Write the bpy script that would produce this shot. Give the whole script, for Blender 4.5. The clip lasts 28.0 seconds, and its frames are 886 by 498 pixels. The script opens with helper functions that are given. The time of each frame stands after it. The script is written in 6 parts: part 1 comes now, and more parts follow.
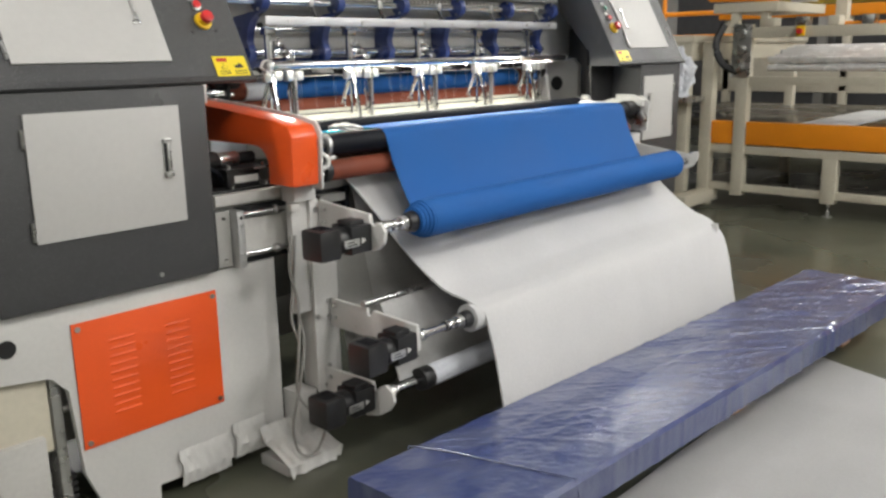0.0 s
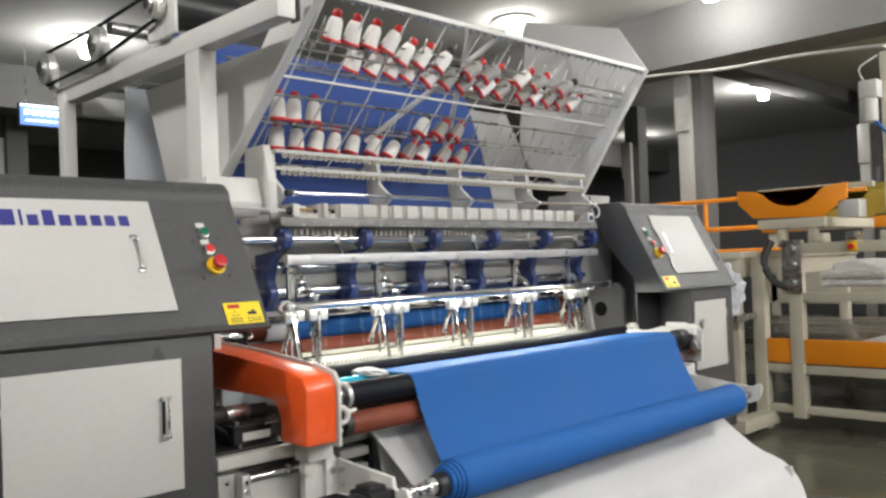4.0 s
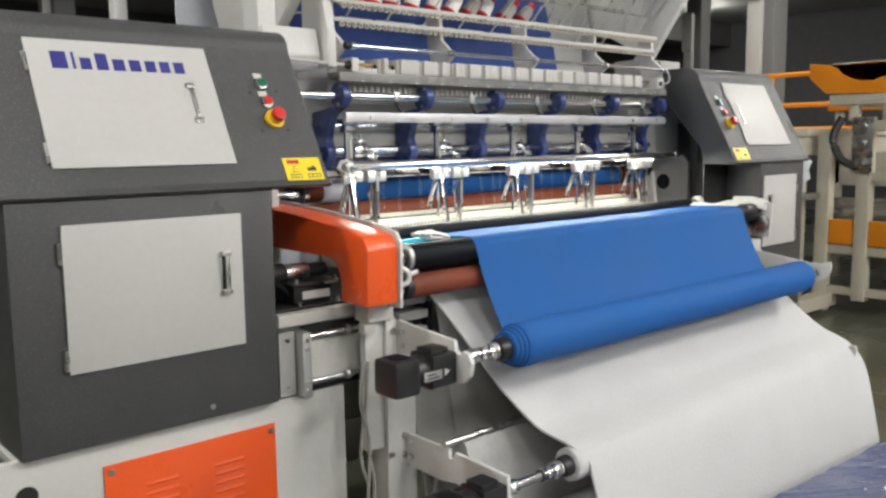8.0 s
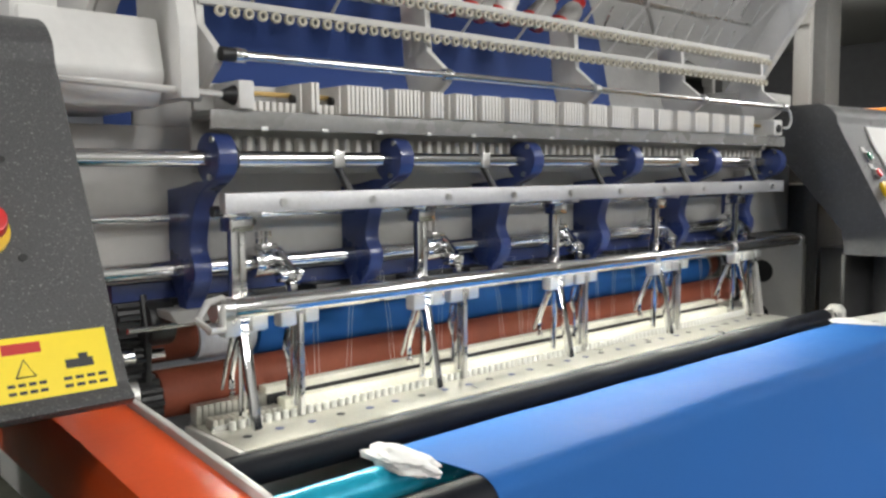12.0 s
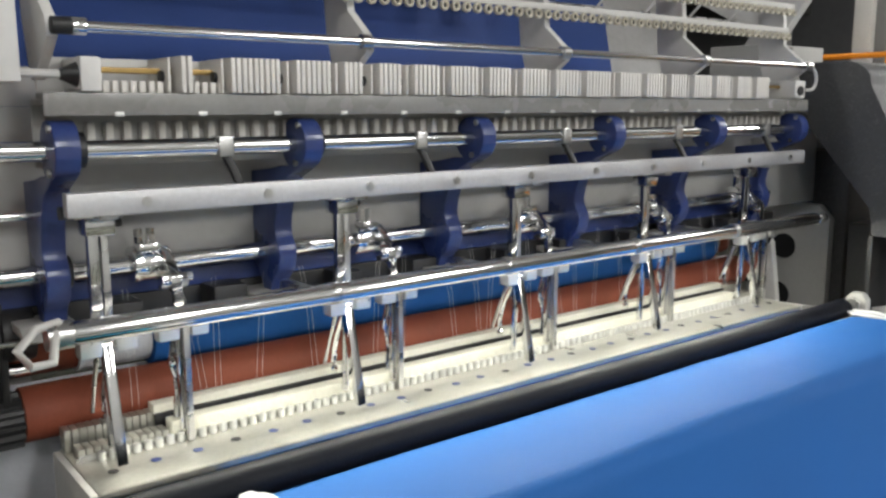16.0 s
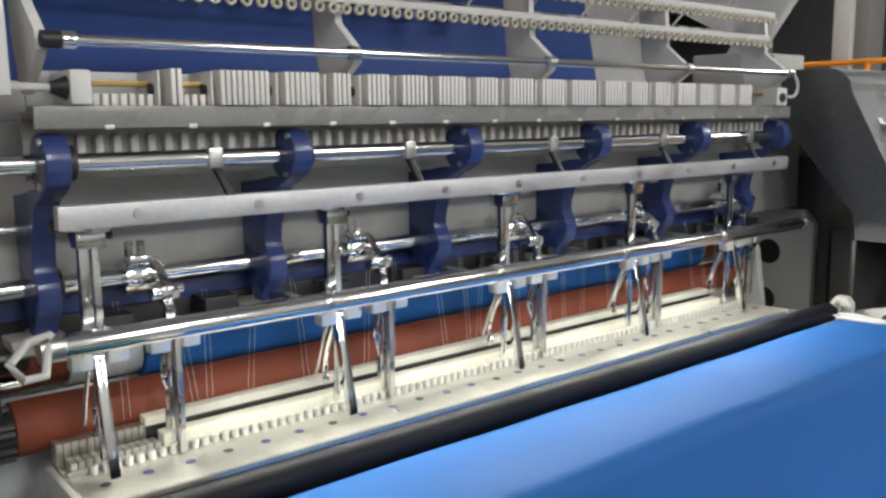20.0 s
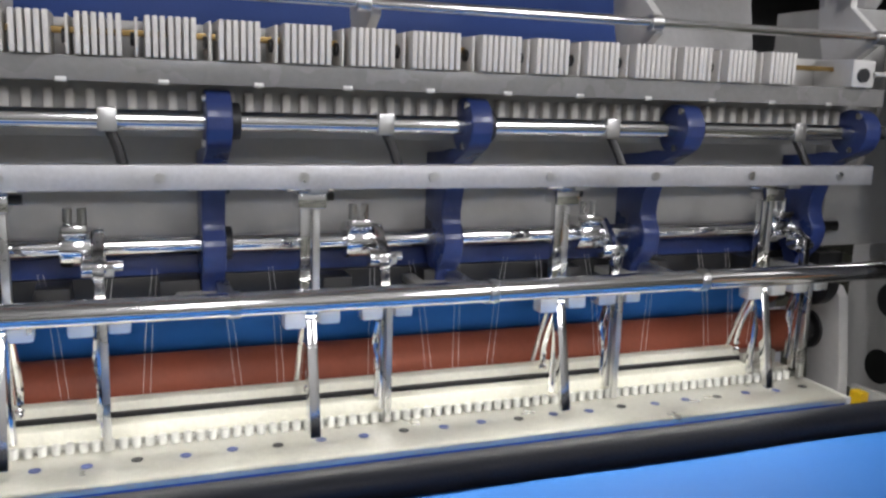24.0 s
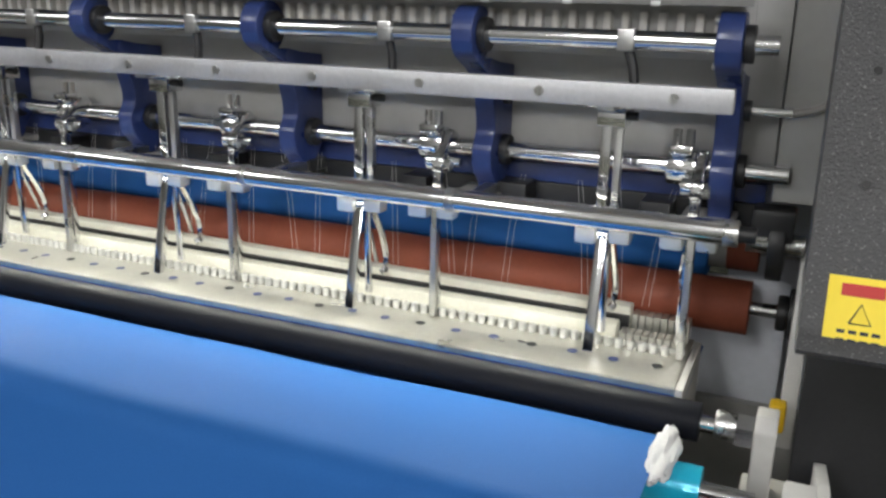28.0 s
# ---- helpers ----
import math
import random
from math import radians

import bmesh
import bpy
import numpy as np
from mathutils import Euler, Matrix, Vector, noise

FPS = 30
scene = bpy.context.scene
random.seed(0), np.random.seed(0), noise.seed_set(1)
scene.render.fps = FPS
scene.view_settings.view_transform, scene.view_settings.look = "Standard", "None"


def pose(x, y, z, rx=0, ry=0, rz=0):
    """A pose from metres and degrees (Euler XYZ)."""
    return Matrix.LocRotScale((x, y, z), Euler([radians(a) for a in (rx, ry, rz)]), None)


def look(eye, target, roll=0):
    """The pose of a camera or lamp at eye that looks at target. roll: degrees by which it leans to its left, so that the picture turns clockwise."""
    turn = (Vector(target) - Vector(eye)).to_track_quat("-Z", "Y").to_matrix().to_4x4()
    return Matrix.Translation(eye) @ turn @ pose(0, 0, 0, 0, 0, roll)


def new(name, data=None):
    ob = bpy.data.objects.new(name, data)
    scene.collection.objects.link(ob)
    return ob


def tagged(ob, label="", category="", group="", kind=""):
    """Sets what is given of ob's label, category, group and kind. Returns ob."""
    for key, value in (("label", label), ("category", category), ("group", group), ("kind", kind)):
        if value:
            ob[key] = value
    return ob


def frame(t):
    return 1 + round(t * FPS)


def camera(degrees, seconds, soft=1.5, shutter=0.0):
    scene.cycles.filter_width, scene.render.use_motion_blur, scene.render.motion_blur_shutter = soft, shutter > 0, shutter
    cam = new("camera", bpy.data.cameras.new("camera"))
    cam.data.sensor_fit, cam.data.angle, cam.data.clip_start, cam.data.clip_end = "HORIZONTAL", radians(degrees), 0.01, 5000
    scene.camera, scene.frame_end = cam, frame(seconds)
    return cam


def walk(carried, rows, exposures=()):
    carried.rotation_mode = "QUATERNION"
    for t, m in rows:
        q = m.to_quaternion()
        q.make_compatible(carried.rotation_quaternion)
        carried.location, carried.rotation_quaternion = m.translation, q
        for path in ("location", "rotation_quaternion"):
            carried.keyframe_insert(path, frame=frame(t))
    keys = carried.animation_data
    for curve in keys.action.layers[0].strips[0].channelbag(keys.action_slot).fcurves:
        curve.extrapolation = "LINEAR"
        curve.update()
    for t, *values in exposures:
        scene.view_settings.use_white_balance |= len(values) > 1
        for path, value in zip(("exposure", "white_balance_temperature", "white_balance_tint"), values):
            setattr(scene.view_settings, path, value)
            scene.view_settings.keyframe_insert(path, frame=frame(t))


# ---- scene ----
cam = camera(55.1, 28.0, soft=2.6)
PATH = [
    (0, (-1.653, -2.255, 1.2), (-0.218, -0.938, 0.748), -1.0),
    (0.5, (-1.574, -2.165, 1.233), (-0.159, -0.867, 0.67), -0.3),
    (1, (-1.502, -2.07, 1.217), (-0.025, -0.824, 0.702), 0.3),
    (1.5, (-1.476, -2.054, 1.246), (0.019, -0.771, 0.902), 0.6),
    (2, (-1.454, -2.089, 1.229), (-0.016, -0.714, 1.019), 0.0),
    (2.5, (-1.447, -2.102, 1.245), (-0.022, -0.707, 1.088), -0.9),
    (3, (-1.454, -2.103, 1.284), (-0.041, -0.689, 1.225), -1.6),
    (3.5, (-1.446, -2.103, 1.283), (-0.036, -0.685, 1.321), -1.9),
    (5.5, (-1.421, -2.091, 1.246), (-0.024, -0.659, 1.214), -3.3),
    (6, (-1.417, -2.078, 1.246), (-0.024, -0.646, 1.148), -3.5),
    (6.5, (-1.415, -2.051, 1.257), (-0.022, -0.624, 1.102), -3.1),
    (7, (-1.458, -2.015, 1.25), (-0.048, -0.606, 1.089), -1.9),
    (7.5, (-1.484, -1.979, 1.251), (-0.13, -0.515, 1.088), -1.2),
    (8, (-1.412, -1.997, 1.235), (-0.094, -0.515, 0.982), -0.7),
    (8.5, (-1.208, -2.029, 1.215), (0.09, -0.546, 0.876), -0.4),
    (9, (-1.041, -1.958, 1.177), (0.337, -0.557, 0.806), -1.5),
    (9.5, (-0.917, -1.819, 1.257), (0.502, -0.472, 0.842), 1.9),
    (10, (-0.829, -1.614, 1.177), (0.497, -0.162, 0.801), -0.4),
    (10.5, (-0.704, -1.474, 1.266), (0.557, 0.037, 0.907), 2.5),
    (11, (-0.663, -1.283, 1.265), (0.619, 0.241, 1.079), 1.4),
    (11.5, (-0.634, -1.139, 1.296), (0.724, 0.322, 1.152), -1.1),
    (13.5, (-0.28, -0.994, 1.414), (0.88, 0.6, 1.075), 2.3),
    (14, (-0.284, -0.992, 1.415), (0.881, 0.598, 1.078), 2.4),
    (14.5, (-0.28, -1.002, 1.418), (0.901, 0.576, 1.081), 1.7),
    (15, (-0.27, -1.013, 1.412), (0.936, 0.548, 1.081), 0.9),
    (15.5, (-0.263, -1.014, 1.407), (0.958, 0.536, 1.084), 0.5),
    (16, (-0.258, -1.014, 1.412), (0.961, 0.537, 1.085), -0.1),
    (16.5, (-0.26, -1.004, 1.411), (0.962, 0.545, 1.085), -0.2),
    (17, (-0.26, -1.016, 1.413), (0.956, 0.538, 1.086), -0.1),
    (17.5, (-0.261, -1.017, 1.412), (0.97, 0.525, 1.088), -0.6),
    (18, (-0.262, -1.019, 1.411), (0.968, 0.525, 1.09), -0.8),
    (18.5, (-0.261, -1.017, 1.413), (0.973, 0.524, 1.093), -1.1),
    (19, (-0.258, -1.017, 1.417), (0.977, 0.523, 1.098), -1.4),
    (19.5, (-0.267, -1.023, 1.414), (0.973, 0.515, 1.104), -1.5),
    (20, (-0.267, -1.017, 1.41), (0.98, 0.517, 1.108), -0.7),
    (20.5, (-0.263, -1.018, 1.411), (0.986, 0.514, 1.109), 0.7),
    (22.5, (-0.052, -0.944, 1.409), (1.135, 0.614, 1.002), 1.6),
    (23, (0.123, -0.885, 1.382), (1.232, 0.747, 1.056), 1.6),
    (23.5, (0.309, -0.928, 1.423), (1.283, 0.777, 1.042), 2.0),
    (24, (0.527, -0.976, 1.405), (1.212, 0.868, 1.042), 1.9),
    (24.5, (0.694, -0.851, 1.381), (1.416, 0.995, 1.114), 4.1),
    (25, (0.924, -0.901, 1.459), (1.353, 1.0, 1.008), 1.6),
    (25.5, (1.094, -0.928, 1.397), (1.395, 0.987, 0.908), 2.0),
    (26, (1.323, -0.887, 1.396), (1.453, 1.06, 0.957), 2.1),
    (26.5, (1.469, -0.87, 1.396), (1.32, 1.085, 1.0), 0.6),
    (27, (1.597, -0.904, 1.393), (0.98, 0.952, 0.973), 2.2),
    (27.5, (1.646, -0.928, 1.418), (0.86, 0.836, 0.9), -0.3),
    (28, (1.644, -0.992, 1.4), (0.884, 0.773, 0.845), 1.4),
]
walk(cam, [(t, look(eye, target, roll)) for t, eye, target, roll in PATH], exposures=((0, 0.06, 6480, 10), (2.5, 0.16, 6450, 10), (7, 0.16, 6480, 10), (10, 0.06, 6350, 10), (13.5, -0.06, 6380, 10), (17.5, -0.14, 6330, 10), (20.5, -0.18, 6320, 10), (23, -0.26, 6200, 14), (25, -0.36, 6130, 16), (26.5, -0.38, 6200, 13), (28, -0.24, 6250, 11)))


# ---- light ----
world = bpy.data.worlds.new("world")
scene.world = world
world.use_nodes = True
world.node_tree.nodes["Background"].inputs[0].default_value = (0.55, 0.58, 0.6, 1)
world.node_tree.nodes["Background"].inputs[1].default_value = 0.05


def area_lamp(name, at, aim, size, size_y, power, color=(1, 0.96, 0.9), shape="RECTANGLE"):
    data = bpy.data.lights.new(name, "AREA")
    data.shape, data.size, data.size_y, data.energy, data.color = shape, size, size_y, power, color
    ob = new(name, data)
    ob.matrix_world = look(at, aim)
    return ob


CEILING = 3.7
# lamps with y below -2.2 are unseen fill, added to light the machine's front
LAMPS = [(-1.8, -3.5), (0.6, -3.9), (2.9, -3.3), (-2.2, 0.4), (5.07, 3.33), (2.1, 6.5), (5.6, -1.6), (10.6, 3.3), (-3.6, -3.4), (5.5, 1.45), (9.6, -1.8), (13.2, 7.0), (0.6, -6.4), (3.6, -6.2)]
POWER = [98, 94, 142, 120, 9, 40, 150, 42, 42, 20, 95, 10, 165, 200]
for (lx, ly), watts in zip(LAMPS, POWER):
    data = bpy.data.lights.new("hall_light", "POINT")
    data.energy, data.color, data.shadow_soft_size = watts, (1, 0.985, 0.955), 0.4 if ly < -2.2 else (0.05 if lx > 5 and ly > 1 else 0.16)
    new("hall_light", data).location = (lx, ly, CEILING - 0.30)
area_lamp("led_light", (0.775, -0.020, 1.1525), (0.775, -0.26, 0.9625), 1.5, 0.012, 9.5, (1.0, 0.985, 0.84))


# ---- materials ----
def material(name, color, rough=0.5, metal=0.0, vary=0.08, scale=6.0, fine=120.0, bump=0.05, coat=0.0, painted_glint=0.0, spec=0.5, sheen=0.0,
             dirt=None, stretch=(1, 1, 1), rough_vary=0.1, random_tint=0.0, see_through=0.0):
    m = bpy.data.materials.new(name)
    m.use_nodes = True
    nt = m.node_tree
    n, k = nt.nodes, nt.links
    b = n["Principled BSDF"]
    b.inputs["Roughness"].default_value, b.inputs["Metallic"].default_value = rough, metal
    b.inputs["Coat Weight"].default_value, b.inputs["Coat Roughness"].default_value = coat, 0.08
    b.inputs["Specular IOR Level"].default_value = spec
    b.inputs["Sheen Weight"].default_value = sheen
    tc = n.new("ShaderNodeTexCoord")
    mp = n.new("ShaderNodeMapping")
    mp.inputs["Scale"].default_value = stretch
    k.new(tc.outputs["Object"], mp.inputs["Vector"])
    big = n.new("ShaderNodeTexNoise")
    big.inputs["Scale"].default_value, big.inputs["Detail"].default_value = scale, 4
    small = n.new("ShaderNodeTexNoise")
    small.inputs["Scale"].default_value, small.inputs["Detail"].default_value = fine, 3
    for t in (big, small):
        k.new(mp.outputs["Vector"], t.inputs["Vector"])
    add = n.new("ShaderNodeMath")
    add.operation = "ADD"
    k.new(big.outputs["Fac"], add.inputs[0])
    k.new(small.outputs["Fac"], add.inputs[1])
    rng = n.new("ShaderNodeMapRange")
    rng.inputs["From Min"].default_value, rng.inputs["From Max"].default_value = 0.6, 1.4
    rng.inputs["To Min"].default_value, rng.inputs["To Max"].default_value = 1 - vary, 1 + vary
    k.new(add.outputs[0], rng.inputs["Value"])
    value = rng.outputs["Result"]
    if random_tint:
        info = n.new("ShaderNodeObjectInfo")
        r2 = n.new("ShaderNodeMapRange")
        r2.inputs["To Min"].default_value, r2.inputs["To Max"].default_value = 1 - random_tint, 1 + random_tint
        k.new(info.outputs["Random"], r2.inputs["Value"])
        mul = n.new("ShaderNodeMath")
        mul.operation = "MULTIPLY"
        k.new(value, mul.inputs[0])
        k.new(r2.outputs["Result"], mul.inputs[1])
        value = mul.outputs[0]
    base = n.new("ShaderNodeRGB")
    base.outputs[0].default_value = (*color, 1)
    src = base.outputs[0]
    if dirt:
        dn = n.new("ShaderNodeTexNoise")
        dn.inputs["Scale"].default_value, dn.inputs["Detail"].default_value = dirt[1], 6
        k.new(mp.outputs["Vector"], dn.inputs["Vector"])
        dr = n.new("ShaderNodeMapRange")
        dr.inputs["From Min"].default_value, dr.inputs["From Max"].default_value = dirt[2], dirt[2] + 0.14
        dr.inputs["To Max"].default_value = dirt[3]
        k.new(dn.outputs["Fac"], dr.inputs["Value"])
        mx = n.new("ShaderNodeMix")
        mx.data_type = "RGBA"
        k.new(dr.outputs["Result"], mx.inputs["Factor"])
        k.new(src, mx.inputs["A"])
        mx.inputs["B"].default_value = (*dirt[0], 1)
        src = mx.outputs["Result"]
    vm = n.new("ShaderNodeVectorMath")
    vm.operation = "SCALE"
    k.new(src, vm.inputs[0])
    k.new(value, vm.inputs["Scale"])
    out = vm.outputs["Vector"]
    # pale dots mixed into the colour as glints of the rough paint
    if painted_glint:
        vo = n.new("ShaderNodeTexNoise")
        vo.inputs["Scale"].default_value, vo.inputs["Detail"].default_value = 420, 1
        k.new(tc.outputs["Object"], vo.inputs["Vector"])
        vr = n.new("ShaderNodeMapRange")
        vr.inputs["From Min"].default_value, vr.inputs["From Max"].default_value = 0.62, 0.75
        vr.inputs["To Max"].default_value = painted_glint
        k.new(vo.outputs["Fac"], vr.inputs["Value"])
        sx = n.new("ShaderNodeMix")
        sx.data_type = "RGBA"
        k.new(vr.outputs["Result"], sx.inputs["Factor"])
        k.new(out, sx.inputs["A"])
        sx.inputs["B"].default_value = (0.45, 0.45, 0.45, 1)
        out = sx.outputs["Result"]
    k.new(out, b.inputs["Base Color"])
    rr = n.new("ShaderNodeMapRange")
    rr.inputs["From Min"].default_value, rr.inputs["From Max"].default_value = 0.3, 0.7
    rr.inputs["To Min"].default_value, rr.inputs["To Max"].default_value = max(rough - rough_vary, 0.02), min(rough + rough_vary, 1)
    k.new(big.outputs["Fac"], rr.inputs["Value"])
    k.new(rr.outputs["Result"], b.inputs["Roughness"])
    if bump:
        bp = n.new("ShaderNodeBump")
        bp.inputs["Strength"].default_value, bp.inputs["Distance"].default_value = bump, 0.004
        k.new(small.outputs["Fac"], bp.inputs["Height"])
        k.new(bp.outputs["Normal"], b.inputs["Normal"])
    if see_through:
        thin = n.new("ShaderNodeBsdfTranslucent")
        k.new(out, thin.inputs["Color"])
        mix = n.new("ShaderNodeMixShader")
        mix.inputs[0].default_value = see_through
        k.new(b.outputs[0], mix.inputs[1])
        k.new(thin.outputs[0], mix.inputs[2])
        k.new(mix.outputs[0], n["Material Output"].inputs["Surface"])
    return m


def glowing(name, color, strength):
    m = bpy.data.materials.new(name)
    m.use_nodes = True
    b = m.node_tree.nodes["Principled BSDF"]
    b.inputs["Base Color"].default_value = (*color, 1)
    b.inputs["Emission Color"].default_value = (*color, 1)
    b.inputs["Emission Strength"].default_value = strength
    return m


# the sparkle of the textured paint is partly coloured in as pale dots
GREY = material("grey_textured_paint", (0.055, 0.055, 0.057), 0.36, vary=0.12, fine=430, bump=0.42, painted_glint=0.32)
WHITE = material("white_enamel", (0.63, 0.62, 0.60), 0.38, vary=0.05, scale=3, fine=90, bump=0.02, dirt=((0.42, 0.40, 0.36), 2.2, 0.6, 0.35))
DOOR = material("door_enamel", (0.505, 0.497, 0.48), 0.5, vary=0.04, scale=2, fine=60, bump=0.015)
FRAME = material("frame_enamel", (0.51, 0.50, 0.475), 0.45, vary=0.07, scale=4, fine=80, bump=0.03, dirt=((0.30, 0.28, 0.25), 3.0, 0.6, 0.45))
PANEL = material("grey_panel_enamel", (0.36, 0.355, 0.335), 0.42, vary=0.06, scale=3, fine=70, bump=0.02, dirt=((0.26, 0.25, 0.23), 5, 0.6, 0.4))
ORANGE = material("orange_paint", (0.86, 0.105, 0.016), 0.36, vary=0.05, scale=4, fine=150, bump=0.03, coat=0.2)
YELLOW_ORANGE = material("yellow_orange_paint", (0.90, 0.30, 0.012), 0.42, vary=0.05, scale=3, fine=60, bump=0.02)
CREAM = material("cream_enamel", (0.56, 0.52, 0.42), 0.45, vary=0.08, scale=2, fine=50, bump=0.03, dirt=((0.30, 0.27, 0.2), 1.7, 0.6, 0.5))
NAVY = material("navy_paint", (0.026, 0.045, 0.160), 0.34, vary=0.15, scale=12, fine=160, bump=0.08, coat=0.25)
CHROME = material("chrome", (0.74, 0.74, 0.745), 0.10, 1.0, vary=0.05, scale=18, fine=300, bump=0.015, rough_vary=0.05)
NEEDLEBAR = material("worn_aluminium", (0.58, 0.58, 0.59), 0.5, 0.8, vary=0.10, scale=14, fine=200, bump=0.06)
STEEL = material("brushed_steel", (0.56, 0.56, 0.55), 0.3, 1.0, vary=0.08, scale=20, fine=260, bump=0.05, rough_vary=0.1)
ALU = material("aluminium", (0.62, 0.62, 0.61), 0.42, 0.85, vary=0.06, scale=10, fine=200, bump=0.05)
BLACK = material("black_plastic", (0.016, 0.016, 0.017), 0.42, vary=0.2, scale=10, fine=200, bump=0.06)
RUBBER = material("black_rubber", (0.006, 0.007, 0.011), 0.55, vary=0.2, scale=9, fine=240, bump=0.12, spec=0.18)
BROWN = material("red_brown_rubber", (0.215, 0.056, 0.030), 0.62, vary=0.10, scale=7, fine=160, bump=0.08, spec=0.3, dirt=((0.13, 0.035, 0.022), 5, 0.55, 0.6))
CLOTH = material("blue_woven_cloth", (0.022, 0.110, 0.345), 0.68, vary=0.07, scale=3, fine=500, bump=0.12, sheen=0.0, spec=0.12)
FELT = material("white_batting", (0.70, 0.695, 0.695), 0.95, vary=0.05, scale=5, fine=110, bump=0.28, sheen=0.3, spec=0.1, see_through=0.18)
# the blue cloth again, with shade put into a darker colour
SHADED_CLOTH = material("shaded_blue_cloth", (0.026, 0.066, 0.255), 0.6, vary=0.10, scale=3, fine=400, bump=0.12, sheen=0.15, spec=0.3)
CERAMIC = material("cream_plastic_plates", (0.70, 0.675, 0.635), 0.45, vary=0.06, scale=30, fine=220, bump=0.03)
EYELET = material("beige_ceramic", (0.60, 0.555, 0.45), 0.25, vary=0.12, scale=40, fine=200, bump=0.02, coat=0.4)
LINER = material("grey_liner_cloth", (0.47, 0.465, 0.455), 0.85, vary=0.08, scale=5, fine=70, bump=0.3, spec=0.15)
PAPER = material("pale_quilted_cloth", (0.68, 0.70, 0.75), 0.9, vary=0.05, scale=5, fine=80, bump=0.4, spec=0.1)
FOAM = material("cream_foam_strip", (0.76, 0.745, 0.64), 0.85, vary=0.10, scale=14, fine=180, bump=0.35, spec=0.15)
PLATE = material("satin_plate", (0.52, 0.51, 0.455), 0.36, 0.7, vary=0.10, scale=9, fine=160, bump=0.06, dirt=((0.34, 0.33, 0.29), 14, 0.56, 0.5))
SATIN = material("satin_nickel", (0.86, 0.86, 0.84), 0.34, 0.8, vary=0.05, scale=20, fine=200, bump=0.03)
TRAY = material("tray_sheet_metal", (0.23, 0.225, 0.215), 0.28, 0.0, vary=0.12, scale=9, fine=120, bump=0.03, dirt=((0.22, 0.21, 0.19), 14, 0.58, 0.5))
BEAM = material("light_grey_enamel", (0.47, 0.465, 0.45), 0.4, vary=0.06, scale=4, fine=70, bump=0.02, dirt=((0.30, 0.29, 0.27), 6, 0.6, 0.4))
YELLOW = material("yellow_label", (0.86, 0.66, 0.012), 0.4, vary=0.03, bump=0.0)
RED = material("red_plastic", (0.58, 0.026, 0.026), 0.3, vary=0.05, bump=0.02, coat=0.3)
GREEN = material("green_plastic", (0.012, 0.16, 0.085), 0.3, vary=0.05, bump=0.02, coat=0.3)
YPLASTIC = material("yellow_plastic", (0.80, 0.50, 0.012), 0.35, vary=0.05, bump=0.02)
INK_BLUE = material("blue_print", (0.035, 0.035, 0.22), 0.45, vary=0.02, bump=0.0)
INK_BLACK = material("black_print", (0.02, 0.02, 0.02), 0.5, vary=0.02, bump=0.0)
INK_RED = material("red_print", (0.5, 0.02, 0.015), 0.5, vary=0.02, bump=0.0)
CYAN = material("cyan_film", (0.02, 0.42, 0.62), 0.2, 0.2, vary=0.1, scale=20, fine=90, bump=0.2, coat=0.6)


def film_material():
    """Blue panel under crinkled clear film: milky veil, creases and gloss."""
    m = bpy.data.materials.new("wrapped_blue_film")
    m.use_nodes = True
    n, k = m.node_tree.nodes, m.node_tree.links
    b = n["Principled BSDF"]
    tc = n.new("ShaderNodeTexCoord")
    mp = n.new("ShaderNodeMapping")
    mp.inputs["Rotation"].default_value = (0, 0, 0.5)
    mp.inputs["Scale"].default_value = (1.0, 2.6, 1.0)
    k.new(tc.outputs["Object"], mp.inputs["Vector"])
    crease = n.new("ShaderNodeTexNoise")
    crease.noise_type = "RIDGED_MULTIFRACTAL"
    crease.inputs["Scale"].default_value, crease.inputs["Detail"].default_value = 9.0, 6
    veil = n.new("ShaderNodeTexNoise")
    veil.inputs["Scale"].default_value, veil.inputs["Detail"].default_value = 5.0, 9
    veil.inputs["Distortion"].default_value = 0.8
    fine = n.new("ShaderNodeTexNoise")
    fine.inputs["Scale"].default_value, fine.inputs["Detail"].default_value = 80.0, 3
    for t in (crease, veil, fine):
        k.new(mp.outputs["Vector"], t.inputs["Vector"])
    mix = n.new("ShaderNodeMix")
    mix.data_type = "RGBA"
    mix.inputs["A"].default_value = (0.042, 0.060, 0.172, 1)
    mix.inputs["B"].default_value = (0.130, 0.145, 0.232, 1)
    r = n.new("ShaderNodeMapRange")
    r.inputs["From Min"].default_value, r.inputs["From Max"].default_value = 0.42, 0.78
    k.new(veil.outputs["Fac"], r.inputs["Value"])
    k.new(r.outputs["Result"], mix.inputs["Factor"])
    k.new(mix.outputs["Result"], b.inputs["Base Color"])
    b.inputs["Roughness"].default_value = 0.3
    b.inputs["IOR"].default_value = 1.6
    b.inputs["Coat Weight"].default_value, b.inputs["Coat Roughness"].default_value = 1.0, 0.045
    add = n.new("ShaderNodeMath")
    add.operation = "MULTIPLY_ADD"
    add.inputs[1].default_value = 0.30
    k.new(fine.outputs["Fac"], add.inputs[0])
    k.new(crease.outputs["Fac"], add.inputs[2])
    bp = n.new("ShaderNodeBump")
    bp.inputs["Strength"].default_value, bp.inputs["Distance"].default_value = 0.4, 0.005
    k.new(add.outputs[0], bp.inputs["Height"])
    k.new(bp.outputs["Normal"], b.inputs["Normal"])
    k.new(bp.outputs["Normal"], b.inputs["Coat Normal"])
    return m


